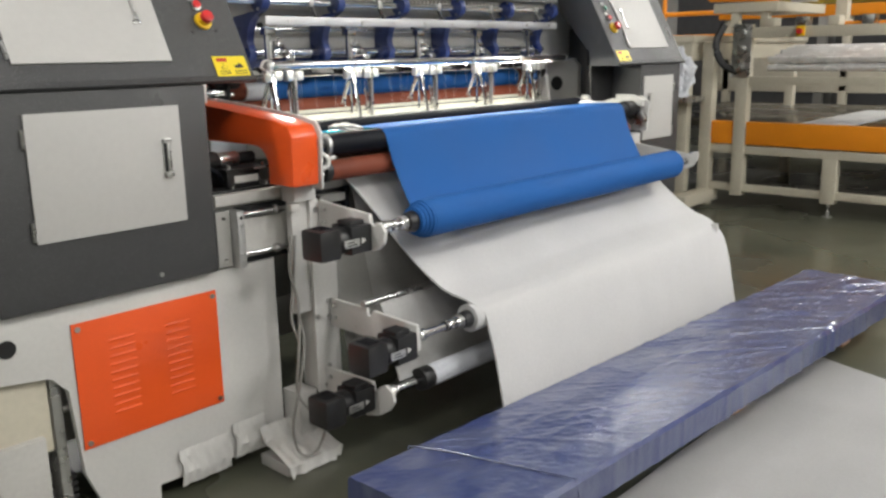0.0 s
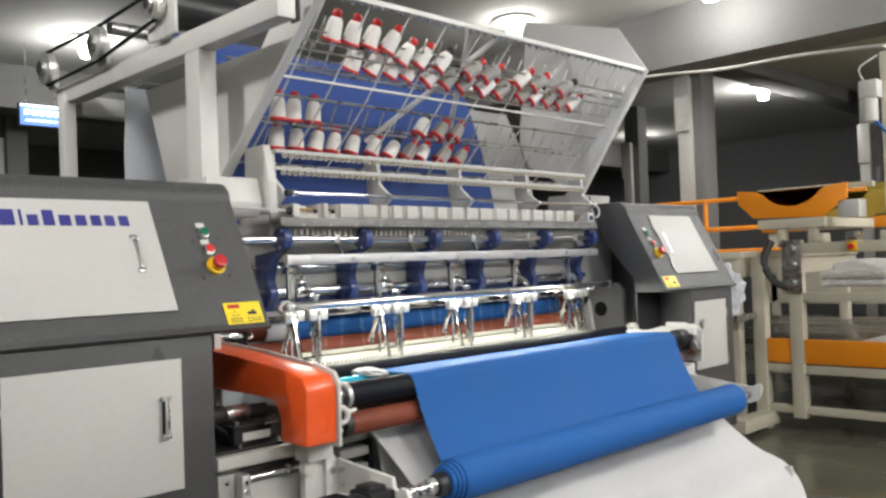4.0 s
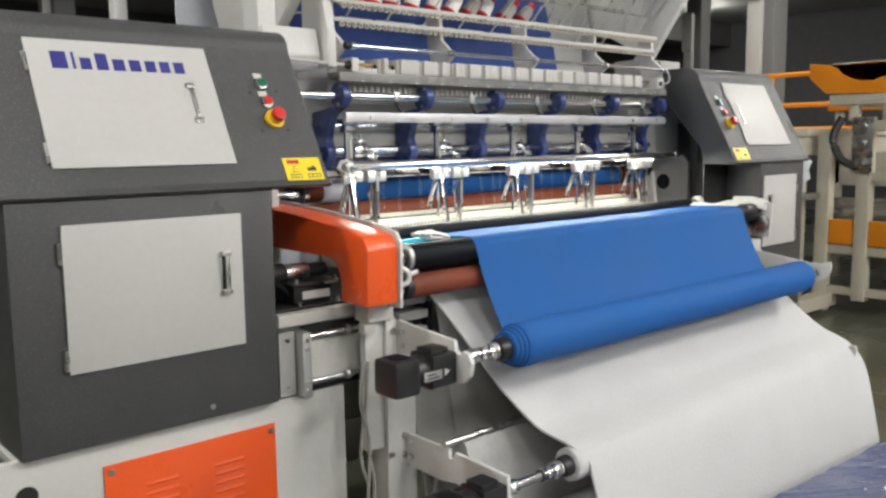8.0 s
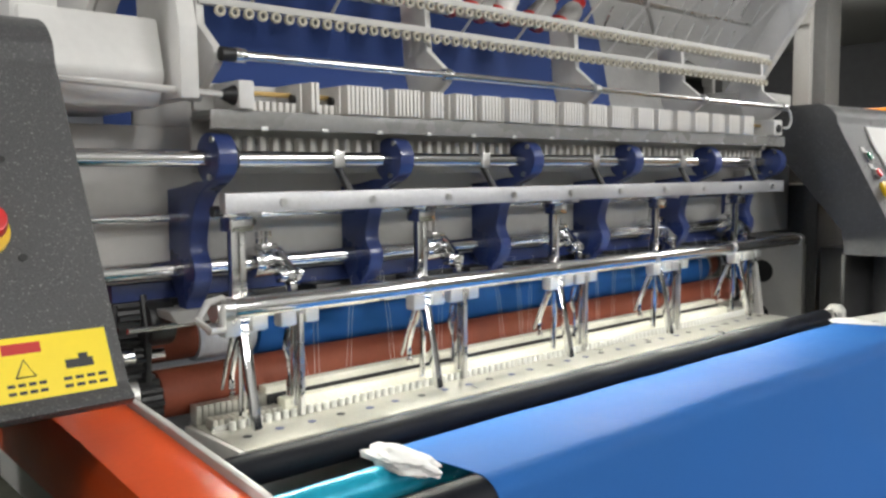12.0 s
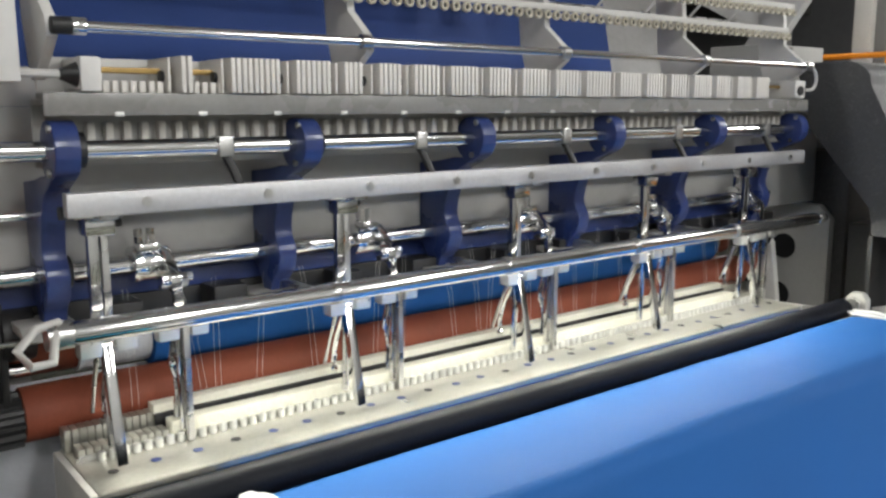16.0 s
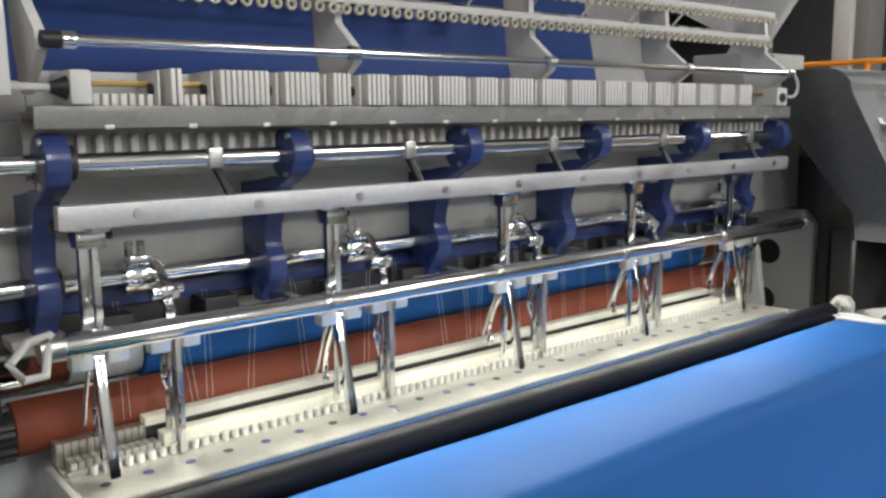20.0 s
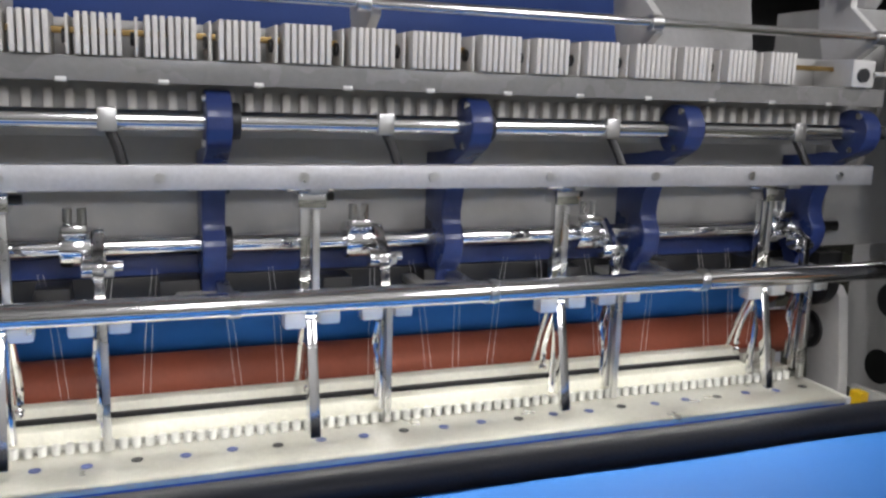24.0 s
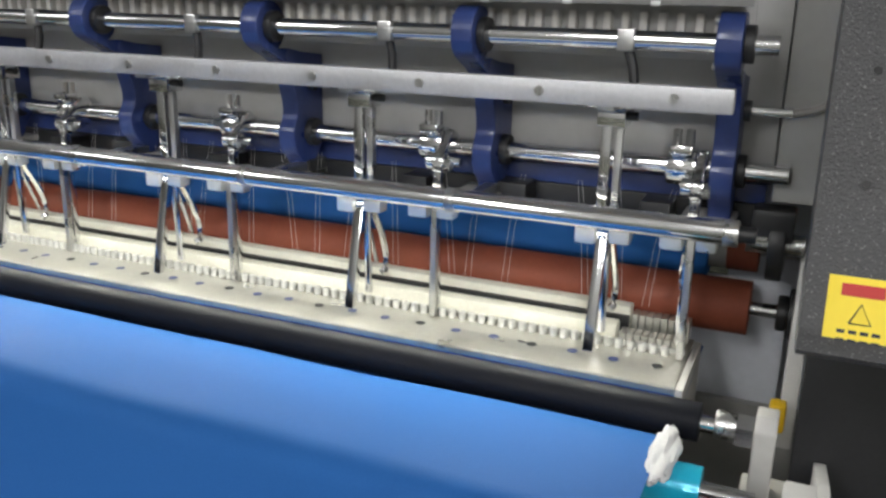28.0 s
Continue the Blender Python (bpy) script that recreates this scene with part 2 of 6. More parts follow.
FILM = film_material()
CONE = material("white_thread", (0.84, 0.82, 0.79), 0.8, vary=0.06, scale=20, fine=300, bump=0.2, stretch=(1, 1, 6))
CONE_GREY = material("grey_thread", (0.36, 0.35, 0.33), 0.8, vary=0.06, scale=20, fine=300, bump=0.2, stretch=(1, 1, 6))
CABLE = material("grey_cable", (0.30, 0.29, 0.27), 0.5, vary=0.1, bump=0.05)
WOOD = material("plywood", (0.48, 0.27, 0.14), 0.6, vary=0.15, scale=4, fine=60, bump=0.1, stretch=(1, 8, 8))
FLOOR = material("green_grey_floor_paint", (0.095, 0.098, 0.070), 0.28, vary=0.16, scale=0.7, fine=14, bump=0.03, rough_vary=0.14,
                 dirt=((0.055, 0.056, 0.045), 1.1, 0.52, 0.6))
CONCRETE = material("grey_concrete", (0.165, 0.165, 0.16), 0.85, vary=0.10, scale=0.8, fine=30, bump=0.15, dirt=((0.2, 0.2, 0.2), 0.9, 0.55, 0.4))
CEIL = material("ceiling_paint", (0.46, 0.46, 0.44), 0.9, vary=0.06, scale=0.5, fine=20, bump=0.05)
# the unlit far hall's dimness is put into this wall colour
DIM_WALL = material("dim_wall", (0.15, 0.15, 0.155), 0.9, vary=0.1, scale=0.4, fine=8, bump=0.05)
LAMPGLOW = glowing("lamp_glow", (1, 0.97, 0.9), 55)
LEDGLOW = glowing("led_glow", (1, 0.97, 0.86), 12)
SCREEN = glowing("screen_glow", (0.08, 0.18, 0.62), 0.9)
SCREEN_W = glowing("screen_white", (0.8, 0.88, 1.0), 1.0)


# ---- mesh helpers ----
def box(x0, x1, y0, y1, z0, z1, bevel=0.0, bm=None):
    out = bmesh.new()
    bmesh.ops.create_cube(out, size=1)
    for v in out.verts:
        v.co = Vector((x0 + (v.co.x + 0.5) * (x1 - x0), y0 + (v.co.y + 0.5) * (y1 - y0), z0 + (v.co.z + 0.5) * (z1 - z0)))
    if bevel:
        bmesh.ops.bevel(out, geom=out.edges[:], offset=bevel, segments=2, profile=0.6, affect="EDGES")
    return merged(bm, out)


def merged(bm, extra):
    if bm is None:
        return extra
    me = bpy.data.meshes.new("tmp")
    extra.to_mesh(me)
    extra.free()
    bm.from_mesh(me)
    bpy.data.meshes.remove(me)
    return bm


def cyl(p0, p1, r, r2=None, seg=20, bm=None, bevel=0.0):
    p0, p1 = Vector(p0), Vector(p1)
    out = bmesh.new()
    bmesh.ops.create_cone(out, cap_ends=True, segments=seg, radius1=r, radius2=r if r2 is None else r2, depth=(p1 - p0).length)
    if bevel:
        rims = [e for e in out.edges if any(len(f.verts) > 4 for f in e.link_faces)]
        bmesh.ops.bevel(out, geom=rims, offset=bevel, segments=2, profile=0.6, affect="EDGES")
    q = (p1 - p0).to_track_quat("Z", "Y")
    bmesh.ops.transform(out, matrix=Matrix.Translation((p0 + p1) / 2) @ q.to_matrix().to_4x4(), verts=out.verts)
    return merged(bm, out)


def prism(profile, x0, x1, bevel=0.0, axis="x", bm=None, seg=2):
    """A solid between two planes across the axis, from its outline in the other two coordinates."""
    out = bmesh.new()
    put = {"x": lambda a, u, v: (a, u, v), "y": lambda a, u, v: (u, a, v), "z": lambda a, u, v: (u, v, a)}[axis]
    lo = [out.verts.new(put(x0, u, v)) for u, v in profile]
    hi = [out.verts.new(put(x1, u, v)) for u, v in profile]
    n = len(profile)
    out.faces.new(lo)
    out.faces.new(hi[::-1])
    for i in range(n):
        out.faces.new((lo[i], hi[i], hi[(i + 1) % n], lo[(i + 1) % n]))
    bmesh.ops.recalc_face_normals(out, faces=out.faces[:])
    if bevel:
        bmesh.ops.bevel(out, geom=out.edges[:], offset=bevel, segments=seg, profile=0.6, affect="EDGES", clamp_overlap=True)
    return merged(bm, out)


def curve_points(points, steps=8):
    """A smooth line through the points."""
    p = [Vector(q) for q in points]
    p = [2 * p[0] - p[1]] + p + [2 * p[-1] - p[-2]]
    out = []
    for i in range(1, len(p) - 2):
        a, b, c, d = p[i - 1:i + 3]
        for s in range(steps):
            t = s / steps
            out.append(0.5 * (2 * b + (c - a) * t + (2 * a - 5 * b + 4 * c - d) * t * t + (3 * b - a - 3 * c + d) * t ** 3))
    return out + [p[-2]]


def pipe(points, r, seg=8, bm=None, smooth_steps=0):
    pts = curve_points(points, smooth_steps) if smooth_steps else [Vector(q) for q in points]
    out = bmesh.new()
    rings = []
    up = Vector((0.13, 0.31, 0.94))
    for i, c in enumerate(pts):
        d = (pts[min(i + 1, len(pts) - 1)] - pts[max(i - 1, 0)]).normalized()
        side = d.cross(up).normalized()
        up2 = side.cross(d)
        rings.append([out.verts.new(c + r * (math.cos(a) * side + math.sin(a) * up2)) for a in [2 * math.pi * j / seg for j in range(seg)]])
    for a, b in zip(rings, rings[1:]):
        for j in range(seg):
            out.faces.new((a[j], a[(j + 1) % seg], b[(j + 1) % seg], b[j]))
    out.faces.new(rings[0][::-1])
    out.faces.new(rings[-1])
    bmesh.ops.recalc_face_normals(out, faces=out.faces[:])
    return merged(bm, out)


def web(line, x0, x1, nx, thick, wave=0.0, freq=3.0, edge=None, seed=0.0):
    """A cloth web: its side outline (y, z) drawn out along x, with soft waves, as a thin solid."""
    pts = [Vector((0, *p)) for p in line]
    out = bmesh.new()
    top, low = [], []
    for i, c in enumerate(pts):
        d = (pts[min(i + 1, len(pts) - 1)] - pts[max(i - 1, 0)]).normalized()
        nrm = Vector((0, -d.z, d.y))
        s = i / (len(pts) - 1)
        a0, a1 = edge(s) if edge else (0.0, 0.0)
        ra, rb = [], []
        for j in range(nx + 1):
            x = x0 + a0 + (x1 + a1 - x0 - a0) * j / nx
            w = wave * (noise.noise(Vector((x * freq, s * freq * 1.5, seed))))
            ra.append(out.verts.new(Vector((x, c.y, c.z)) + nrm * (w + thick)))
            rb.append(out.verts.new(Vector((x, c.y, c.z)) + nrm * w))
        top.append(ra)
        low.append(rb)
    n, m = len(pts) - 1, nx
    for i in range(n):
        for j in range(m):
            out.faces.new((top[i][j], top[i][j + 1], top[i + 1][j + 1], top[i + 1][j]))
            out.faces.new((low[i][j], low[i + 1][j], low[i + 1][j + 1], low[i][j + 1]))
        out.faces.new((top[i][0], top[i + 1][0], low[i + 1][0], low[i][0]))
        out.faces.new((top[i][m], low[i][m], low[i + 1][m], top[i + 1][m]))
    for j in range(m):
        out.faces.new((top[0][j], low[0][j], low[0][j + 1], top[0][j + 1]))
        out.faces.new((top[n][j], top[n][j + 1], low[n][j + 1], low[n][j]))
    bmesh.ops.recalc_face_normals(out, faces=out.faces[:])
    return out


W = {}


def mesh_of(bm, mat, name="mesh", angle=35):
    me = bpy.data.meshes.new(name)
    bm.to_mesh(me)
    bm.free()
    me.materials.append(mat)
    me.shade_smooth()
    me.set_sharp_from_angle(angle=radians(angle))
    return me


def part(name, src, mat=None, parent=None, label="", at=(0, 0, 0), turn=None):
    """One mesh object under a thing or under a part. src: a bmesh, or a mesh that alike pieces share."""
    me = src if isinstance(src, bpy.types.Mesh) else mesh_of(src, mat, name)
    ob = new(name, me)
    at = Vector(at)
    W[ob] = at
    if parent is not None:
        ob.parent = parent
        ob.location = at - W[parent]
    else:
        ob.location = at
    if turn:
        ob.rotation_euler = [radians(a) for a in turn]
    if label:
        ob["label"] = label
    return ob


def thing(name, at, label, category, group=""):
    ob = new(name)
    ob.empty_display_size = 0.1
    ob.location = at
    W[ob] = Vector(at)
    return tagged(ob, label, category, group)


def structure(name, bm, mat, label, category):
    return tagged(part(name, bm, mat), label, category, kind="structure")


# ---- hall ----
structure("floor", box(-9, 16, -9, 14, -0.1, 0), FLOOR, "worn green-grey painted concrete factory floor", "floor")
structure("ceiling", box(-9, 16, -9, 14, CEILING, CEILING + 0.1), CEIL, "pale painted hall ceiling", "ceiling")
structure("wall_north", box(-9, 16, 14, 14.2, 0, CEILING), DIM_WALL, "far hall wall, coloured dark for the unlit hall", "wall")
structure("wall_south", box(-9, 16, -9.2, -9, 0, CEILING), CEIL, "plain pale painted hall wall", "wall")
structure("wall_west", box(-9.2, -9, -9, 14, 0, CEILING), CEIL, "plain pale painted hall wall", "wall")
structure("wall_east", box(16, 16.2, -9, 14, 0, CEILING), DIM_WALL, "far hall wall, coloured dark for the unlit hall", "wall")
structure("beam_1", box(6.0, 6.5, -9, 14, 3.12, CEILING - 0.002, 0.01), CONCRETE, "grey concrete ceiling beam", "beam")
structure("beam_2", box(-9, 16, 8.0, 8.5, 3.2, CEILING - 0.004, 0.01), CONCRETE, "grey concrete ceiling beam", "beam")
structure("beam_3", box(6.5, 16, 2.6, 3.0, 3.52, CEILING - 0.006, 0.01), CONCRETE, "grey concrete ceiling beam", "beam")
for cx, cy in ((6.68, 2.25), (10.5, 5.4), (2.4, 9.6), (12.0, 2.3)):
    col = thing("column", (cx, cy, 0), "square grey concrete column with a cable trunk", "column")
    part("shaft", box(cx - 0.13, cx + 0.13, cy - 0.13, cy + 0.13, 0, CEILING - 0.001, 0.012), CONCRETE, col)
    part("cable_trunk", box(cx - 0.20, cx - 0.131, cy - 0.02, cy + 0.12, 0.1, 3.1, 0.006), FRAME, col, "pale steel cable trunk")
    part("box", box(cx - 0.24, cx - 0.201, cy - 0.04, cy + 0.13, 2.55, 3.12, 0.006), FRAME, col, "pale steel junction box")
# fittings for every lamp, the added unseen front rows too
for lx, ly in LAMPS:
    lamp = thing("ceiling_lamp", (lx, ly, CEILING), "round ceiling lamp with a glowing bulb, lit; the front rows are added unseen fill", "ceiling lamp", "lamps under the hall ceiling")
    part("plate", cyl((lx, ly, CEILING), (lx, ly, CEILING - 0.02), 0.17, 0.2, 28), FRAME, lamp)
    part("stem", cyl((lx, ly, CEILING - 0.02), (lx, ly, CEILING - 0.06), 0.02, seg=10), STEEL, lamp)
    part("bulb", cyl((lx, ly, CEILING - 0.06), (lx, ly, CEILING - 0.20), 0.085, 0.06, 24, bevel=0.018), LAMPGLOW, lamp, "glowing white bulb")


# ---- control cabinets ----
def slope_y(z):
    return -0.247 + 0.53 * (z - 1.19)


def on_slope(x0, x1, z0, z1, out0, out1, bevel=0.0):
    """A flat slab on the sloped desk face."""
    n = Vector((0, -1, 0.53)).normalized()
    prof = []
    for z, d in ((z0, out0), (z1, out0), (z1, out1), (z0, out1)):
        prof.append((slope_y(z) + n.y * d, z + n.z * d))
    return prism(prof, x0, x1, bevel)


def slope_point(x, z, out):
    n = Vector((0, -1, 0.53)).normalized()
    return Vector((x, slope_y(z), z)) + n * out


def flush_handle(parent, x, z, y, slope=False):
    half = 0.043 if slope else 0.047
    f = (lambda a, b, c, d, e, g: on_slope(a, b, c, d, e, g, 0.0015)) if slope else (lambda a, b, c, d, e, g: box(a, b, y - g, y - e, c, d, 0.0015))
    h = part("handle", f(x - 0.012, x + 0.012, z - half, z + half, 0.0, 0.003), STEEL, parent, "brushed steel pull handle")
    part("recess", f(x - 0.0085, x + 0.0085, z - half + 0.010, z + half - 0.010, 0.0034, 0.0042), BLACK, h, "dark finger recess")
    part("bar", f(x - 0.0035, x + 0.0050, z - half + 0.008, z + half - 0.008, 0.006, 0.012), STEEL, h)
    part("end_block", f(x - 0.011, x + 0.011, z + half - 0.010, z + half + 0.001, 0.002, 0.012), STEEL, h)
    part("end_block", f(x - 0.011, x + 0.011, z - half - 0.001, z - half + 0.010, 0.002, 0.012), STEEL, h)


def push_button(parent, x, z, mat, label):
    n = Vector((0, -1, 0.53)).normalized()
    p = slope_point(x, z, 0)
    b = part("button", cyl(p, p + n * 0.009, 0.0148, seg=24, bevel=0.002), STEEL, parent, label)
    part("cap", cyl(p + n * 0.007, p + n * 0.014, 0.0115, seg=24, bevel=0.002), mat, b)


def warning_label(parent, x0, x1, z0, z1):
    lab = part("warning_label", on_slope(x0, x1, z0, z1, 0.0004, 0.0016), YELLOW, parent, "yellow warning sticker")
    w, h = x1 - x0, z1 - z0
    part("red_bar", on_slope(x0 + 0.10 * w, x0 + 0.42 * w, z1 - 0.27 * h, z1 - 0.10 * h, 0.0015, 0.0022), INK_RED, lab)
    a, b, c = slope_point(x0 + 0.18 * w, z0 + 0.36 * h, 0.0022), slope_point(x0 + 0.34 * w, z0 + 0.36 * h, 0.0022), slope_point(x0 + 0.26 * w, z0 + 0.63 * h, 0.0022)
    part("triangle", pipe([a, b, c, a], 0.0007, 5), INK_BLACK, lab)
    for r in range(2):
        for s in range(4):
            u = x0 + (0.10 + 0.085 * s) * w
            part("print_bar", on_slope(u, u + 0.06 * w, z0 + (0.10 + 0.12 * r) * h, z0 + (0.15 + 0.12 * r) * h, 0.0015, 0.0021), INK_BLACK, lab)
            u = x0 + (0.56 + 0.10 * s) * w
            part("print_bar", on_slope(u, u + 0.07 * w, z0 + (0.10 + 0.12 * r) * h, z0 + (0.15 + 0.12 * r) * h, 0.0015, 0.0021), INK_BLACK, lab)
    part("figure", on_slope(x0 + 0.60 * w, x0 + 0.84 * w, z0 + 0.40 * h, z0 + 0.54 * h, 0.0015, 0.0022), INK_BLACK, lab)
    part("figure", on_slope(x0 + 0.72 * w, x0 + 0.80 * w, z0 + 0.50 * h, z0 + 0.62 * h, 0.0015, 0.0023), INK_BLACK, lab)


def cabinet(base_x, label, up, low, low_z, panel, door, handle_x, panel_handle, buttons_x, lab, hinge_x, deep=True):
    c = thing("control_cabinet", (base_x, 0, 0.62), label, "control cabinet", "control cabinets of the quilting machine")
    # sloped desk housing with rounded top edge
    prof = [(-0.276, 1.128), (-0.286, 1.136), (slope_y(1.148), 1.148), (slope_y(1.46), 1.462)]
    cy, cz, r = -0.045, 1.452, 0.063
    for i in range(6):
        a = math.radians(152 - i * 62 / 5)
        prof.append((cy + r * math.cos(a), cz + r * math.sin(a)))
    prof += [(0.20, 1.515), (0.22, 1.50), (0.22, 1.128)] if deep else [(0.060, 1.515), (0.072, 1.50), (0.034, 1.367), (-0.120, 1.190), (-0.130, 1.128)]
    part("desk_housing", prism(prof, up[0], up[1], 0.004), GREY, c)
    part("lower_body", box(low[0], low[1], -0.274, 0.22 if deep else 0.02, low_z, 1.127, 0.005), GREY, c)
    p = part("panel_door", on_slope(panel[0], panel[1], panel[2], panel[3], 0.0005, 0.007, 0.002), DOOR, c, "off-white hatch on the sloped face")
    flush_handle(p, panel_handle[0], panel_handle[1], 0, True)
    d = part("door", box(door[0], door[1], -0.2815, -0.2745, door[2], door[3], 0.002), DOOR, c, "off-white door with a steel pull handle")
    flush_handle(d, handle_x, (door[2] + door[3]) / 2 + 0.02, -0.2815)
    for hz in (door[2] + 0.03, door[3] - 0.055):
        part("hinge", cyl((hinge_x, -0.279, hz - 0.022), (hinge_x, -0.279, hz + 0.022), 0.0055, seg=10), STEEL, d)
    for hz in (panel[2] + 0.03, panel[3] - 0.05):
        part("hinge", cyl(slope_point(panel[0] - 0.004, hz - 0.02, 0.004), slope_point(panel[0] - 0.004, hz + 0.02, 0.004), 0.005, seg=10), STEEL, p)
    n = Vector((0, -1, 0.53)).normalized()
    bx = buttons_x
    push_button(c, bx - 0.003, 1.374, GREEN, "green start button")
    push_button(c, bx - 0.001, 1.331, RED, "red stop button")
    for z in (1.392, 1.349):
        part("name_plate", on_slope(bx - 0.017, bx + 0.005, z - 0.004, z + 0.008, 0.0005, 0.003), DOOR, c)
    q = slope_point(bx + 0.004, 1.289, 0)
    e = part("emergency_stop", cyl(q, q + n * 0.010, 0.024, seg=28, bevel=0.002), YPLASTIC, c, "emergency stop with a yellow ring")
    part("collar", cyl(q + n * 0.009, q + n * 0.024, 0.017, 0.014, seg=24), YPLASTIC, e)
    part("mushroom", cyl(q + n * 0.022, q + n * 0.036, 0.0185, 0.016, seg=28, bevel=0.003), RED, e, "red mushroom head")
    for dx, z in ((-0.038, 1.353), (0.034, 1.358), (-0.036, 1.262), (0.036, 1.266)):
        part("screw", cyl(slope_point(bx + dx, z, 0), slope_point(bx + dx, z, 0.002), 0.004, seg=8), BLACK, c)
    warning_label(c, *lab)
    return c


left = cabinet(-0.62, "dark grey steel control cabinet with sloped desk and off-white doors", (-0.985, -0.243), (-0.975, -0.405), 0.624,
               (-0.875, -0.479, 1.187, 1.452), (-0.877, -0.490, 0.782, 1.080), -0.534, (-0.540, 1.322), -0.350, (-0.358, -0.256, 1.146, 1.198), -0.882)
right = cabinet(1.95, "narrow dark grey steel control cabinet with an off-white hatch", (1.654, 2.262), (1.852, 2.225), 0.50,
                (1.803, 2.155, 1.200, 1.454), (1.872, 2.148, 0.786, 1.077), 1.915, (1.842, 1.328), 1.727, (1.673, 1.775, 1.138, 1.192), 2.155, False)
# black sheet stands for the deep shade under the desk
part("recess_shade", box(1.668, 1.851, -0.128, -0.116, 0.78, 1.1275, 0.003), BLACK, right, "black panel standing for the shade in the recess under the desk")
# the maker's name as plain blue shapes
marks = ((0.0, 0.036, 0.042), (0.042, 0.010, 0.042), (0.058, 0.027, 0.029), (0.091, 0.029, 0.042), (0.126, 0.030, 0.029), (0.162, 0.029, 0.029), (0.197, 0.028, 0.029),
         (0.230, 0.027, 0.029), (0.263, 0.028, 0.029))
name_x = -0.831
for off, wide, tall in marks:
    part("logo_shape", on_slope(name_x + off + 0.002, name_x + off + wide - 0.002, 1.389, 1.389 + tall * 0.86, 0.0071, 0.0076), INK_BLUE, left, "blue printed shape")
part("key_lock", cyl((-0.575, -0.274, 0.650), (-0.575, -0.277, 0.650), 0.006, seg=12), STEEL, left)

# ---- machine base ----
base = thing("quilting_machine", (-0.6, 0, 0), "white welded steel machine base with an orange louvred cover", "quilting machine")
part("front_plate", prism([(-1.10, 0.62), (-0.20, 0.62), (-0.20, 0.045), (-0.62, 0.060), (-0.622, 0.002), (-0.755, 0.002), (-0.818, 0.17), (-0.835, 0.40), (-0.875, 0.445), (-1.10, 0.475)],
                          -0.247, -0.225, 0.003, axis="y"), WHITE, base)
part("side_plate", box(-0.272, -0.250, -0.224, 0.45, 0.10, 0.62, 0.003), WHITE, base)
part("foot", box(-0.30, -0.115, -0.390, -0.255, 0.0, 0.035, 0.004), WHITE, base)
part("foot", box(-1.05, -0.86, -0.30, -0.05, 0.0, 0.05, 0.004), FRAME, base)
part("leg", box(-1.02, -0.90, -0.24, 0.0, 0.045, 0.30, 0.004), FRAME, base)
hole = part("cable_hole", cyl((-0.965, -0.2475, 0.545), (-0.965, -0.249, 0.545), 0.022, seg=16), BLACK, base)
cover = part("vent_cover", box(-0.815, -0.407, -0.2525, -0.248, 0.237, 0.568, 0.0012), ORANGE, base, "orange louvred cover plate")
louvre = mesh_of(prism([(0.0, 0.0), (0.0, 0.010), (-0.0018, 0.004)], -0.036, 0.036, 0.001), ORANGE, "louvre")
for col_x in (-0.69, -0.53):
    for i in range(10):
        part("louvre", louvre, None, cover, at=(col_x, -0.2524, 0.305 + i * 0.0215))
for sx in (-0.80, -0.42):
    for sz in (0.252, 0.553):
        part("screw", cyl((sx, -0.2525, sz), (sx, -0.2565, sz), 0.007, seg=10), STEEL, base)
part("motor_housing", box(-1.20, -0.875, -0.222, 0.12, 0.25, 0.452, 0.008), CREAM, base, "cream painted drive housing")
part("bracket", box(-0.868, -0.842, -0.215, -0.05, 0.02, 0.44, 0.003), STEEL, base)
part("end_face", box(-0.874, -0.869, -0.20, -0.02, 0.27, 0.44, 0.002), BLACK, base)
for i in range(4):
    part("terminal", box(-0.842, -0.826, -0.213, -0.17, 0.10 + i * 0.018, 0.112 + i * 0.018, 0.002), BLACK, base)
part("shaft_stub", cyl((-0.842, -0.205, 0.345), (-0.822, -0.205, 0.345), 0.012, seg=14), STEEL, base)
part("cross_beam", box(-0.249, 1.80, 0.28, 0.42, 0.16, 0.34, 0.006), FRAME, base)
part("back_panel", box(-0.249, 1.80, 0.20, 0.215, 0.34, 0.86, 0.002), PANEL, base, "grey sheet panel under the rollers")
part("skirt_panel", prism([(-0.2835, 0.70), (-0.2765, 0.70), (-0.363, 0.30), (-0.370, 0.30)], -0.030, 0.1035, 0.001), PANEL, base, "grey sheet skirt beside the stand")
part("apron_panel", prism([(-0.250, 0.855), (-0.243, 0.855), (-0.363, 0.30), (-0.370, 0.30)], 0.104, 1.62, 0.001), LINER, base, "grey apron sheet behind the batting")
part("right_plate", box(1.80, 1.822, -0.23, 0.45, 0.10, 0.62, 0.003), WHITE, base)
part("right_front", box(1.822, 2.22, -0.247, -0.225, 0.10, 0.50, 0.003), WHITE, base)
part("foot", box(1.75, 2.20, -0.30, 0.20, 0.0, 0.05, 0.004), FRAME, base)
part("leg", box(1.80, 2.0, -0.2, 0.1, 0.045, 0.12, 0.004), FRAME, base)
part("left_back", box(-1.0, -0.27, 0.22, 0.24, 0.06, 0.62, 0.003), WHITE, base)
part("under_plate", box(-0.98, -0.25, -0.22, 0.22, 0.60, 0.618, 0.002), WHITE, base)
part("right_under", box(1.79, 2.23, -0.22, 0.22, 0.48, 0.498, 0.002), WHITE, base)
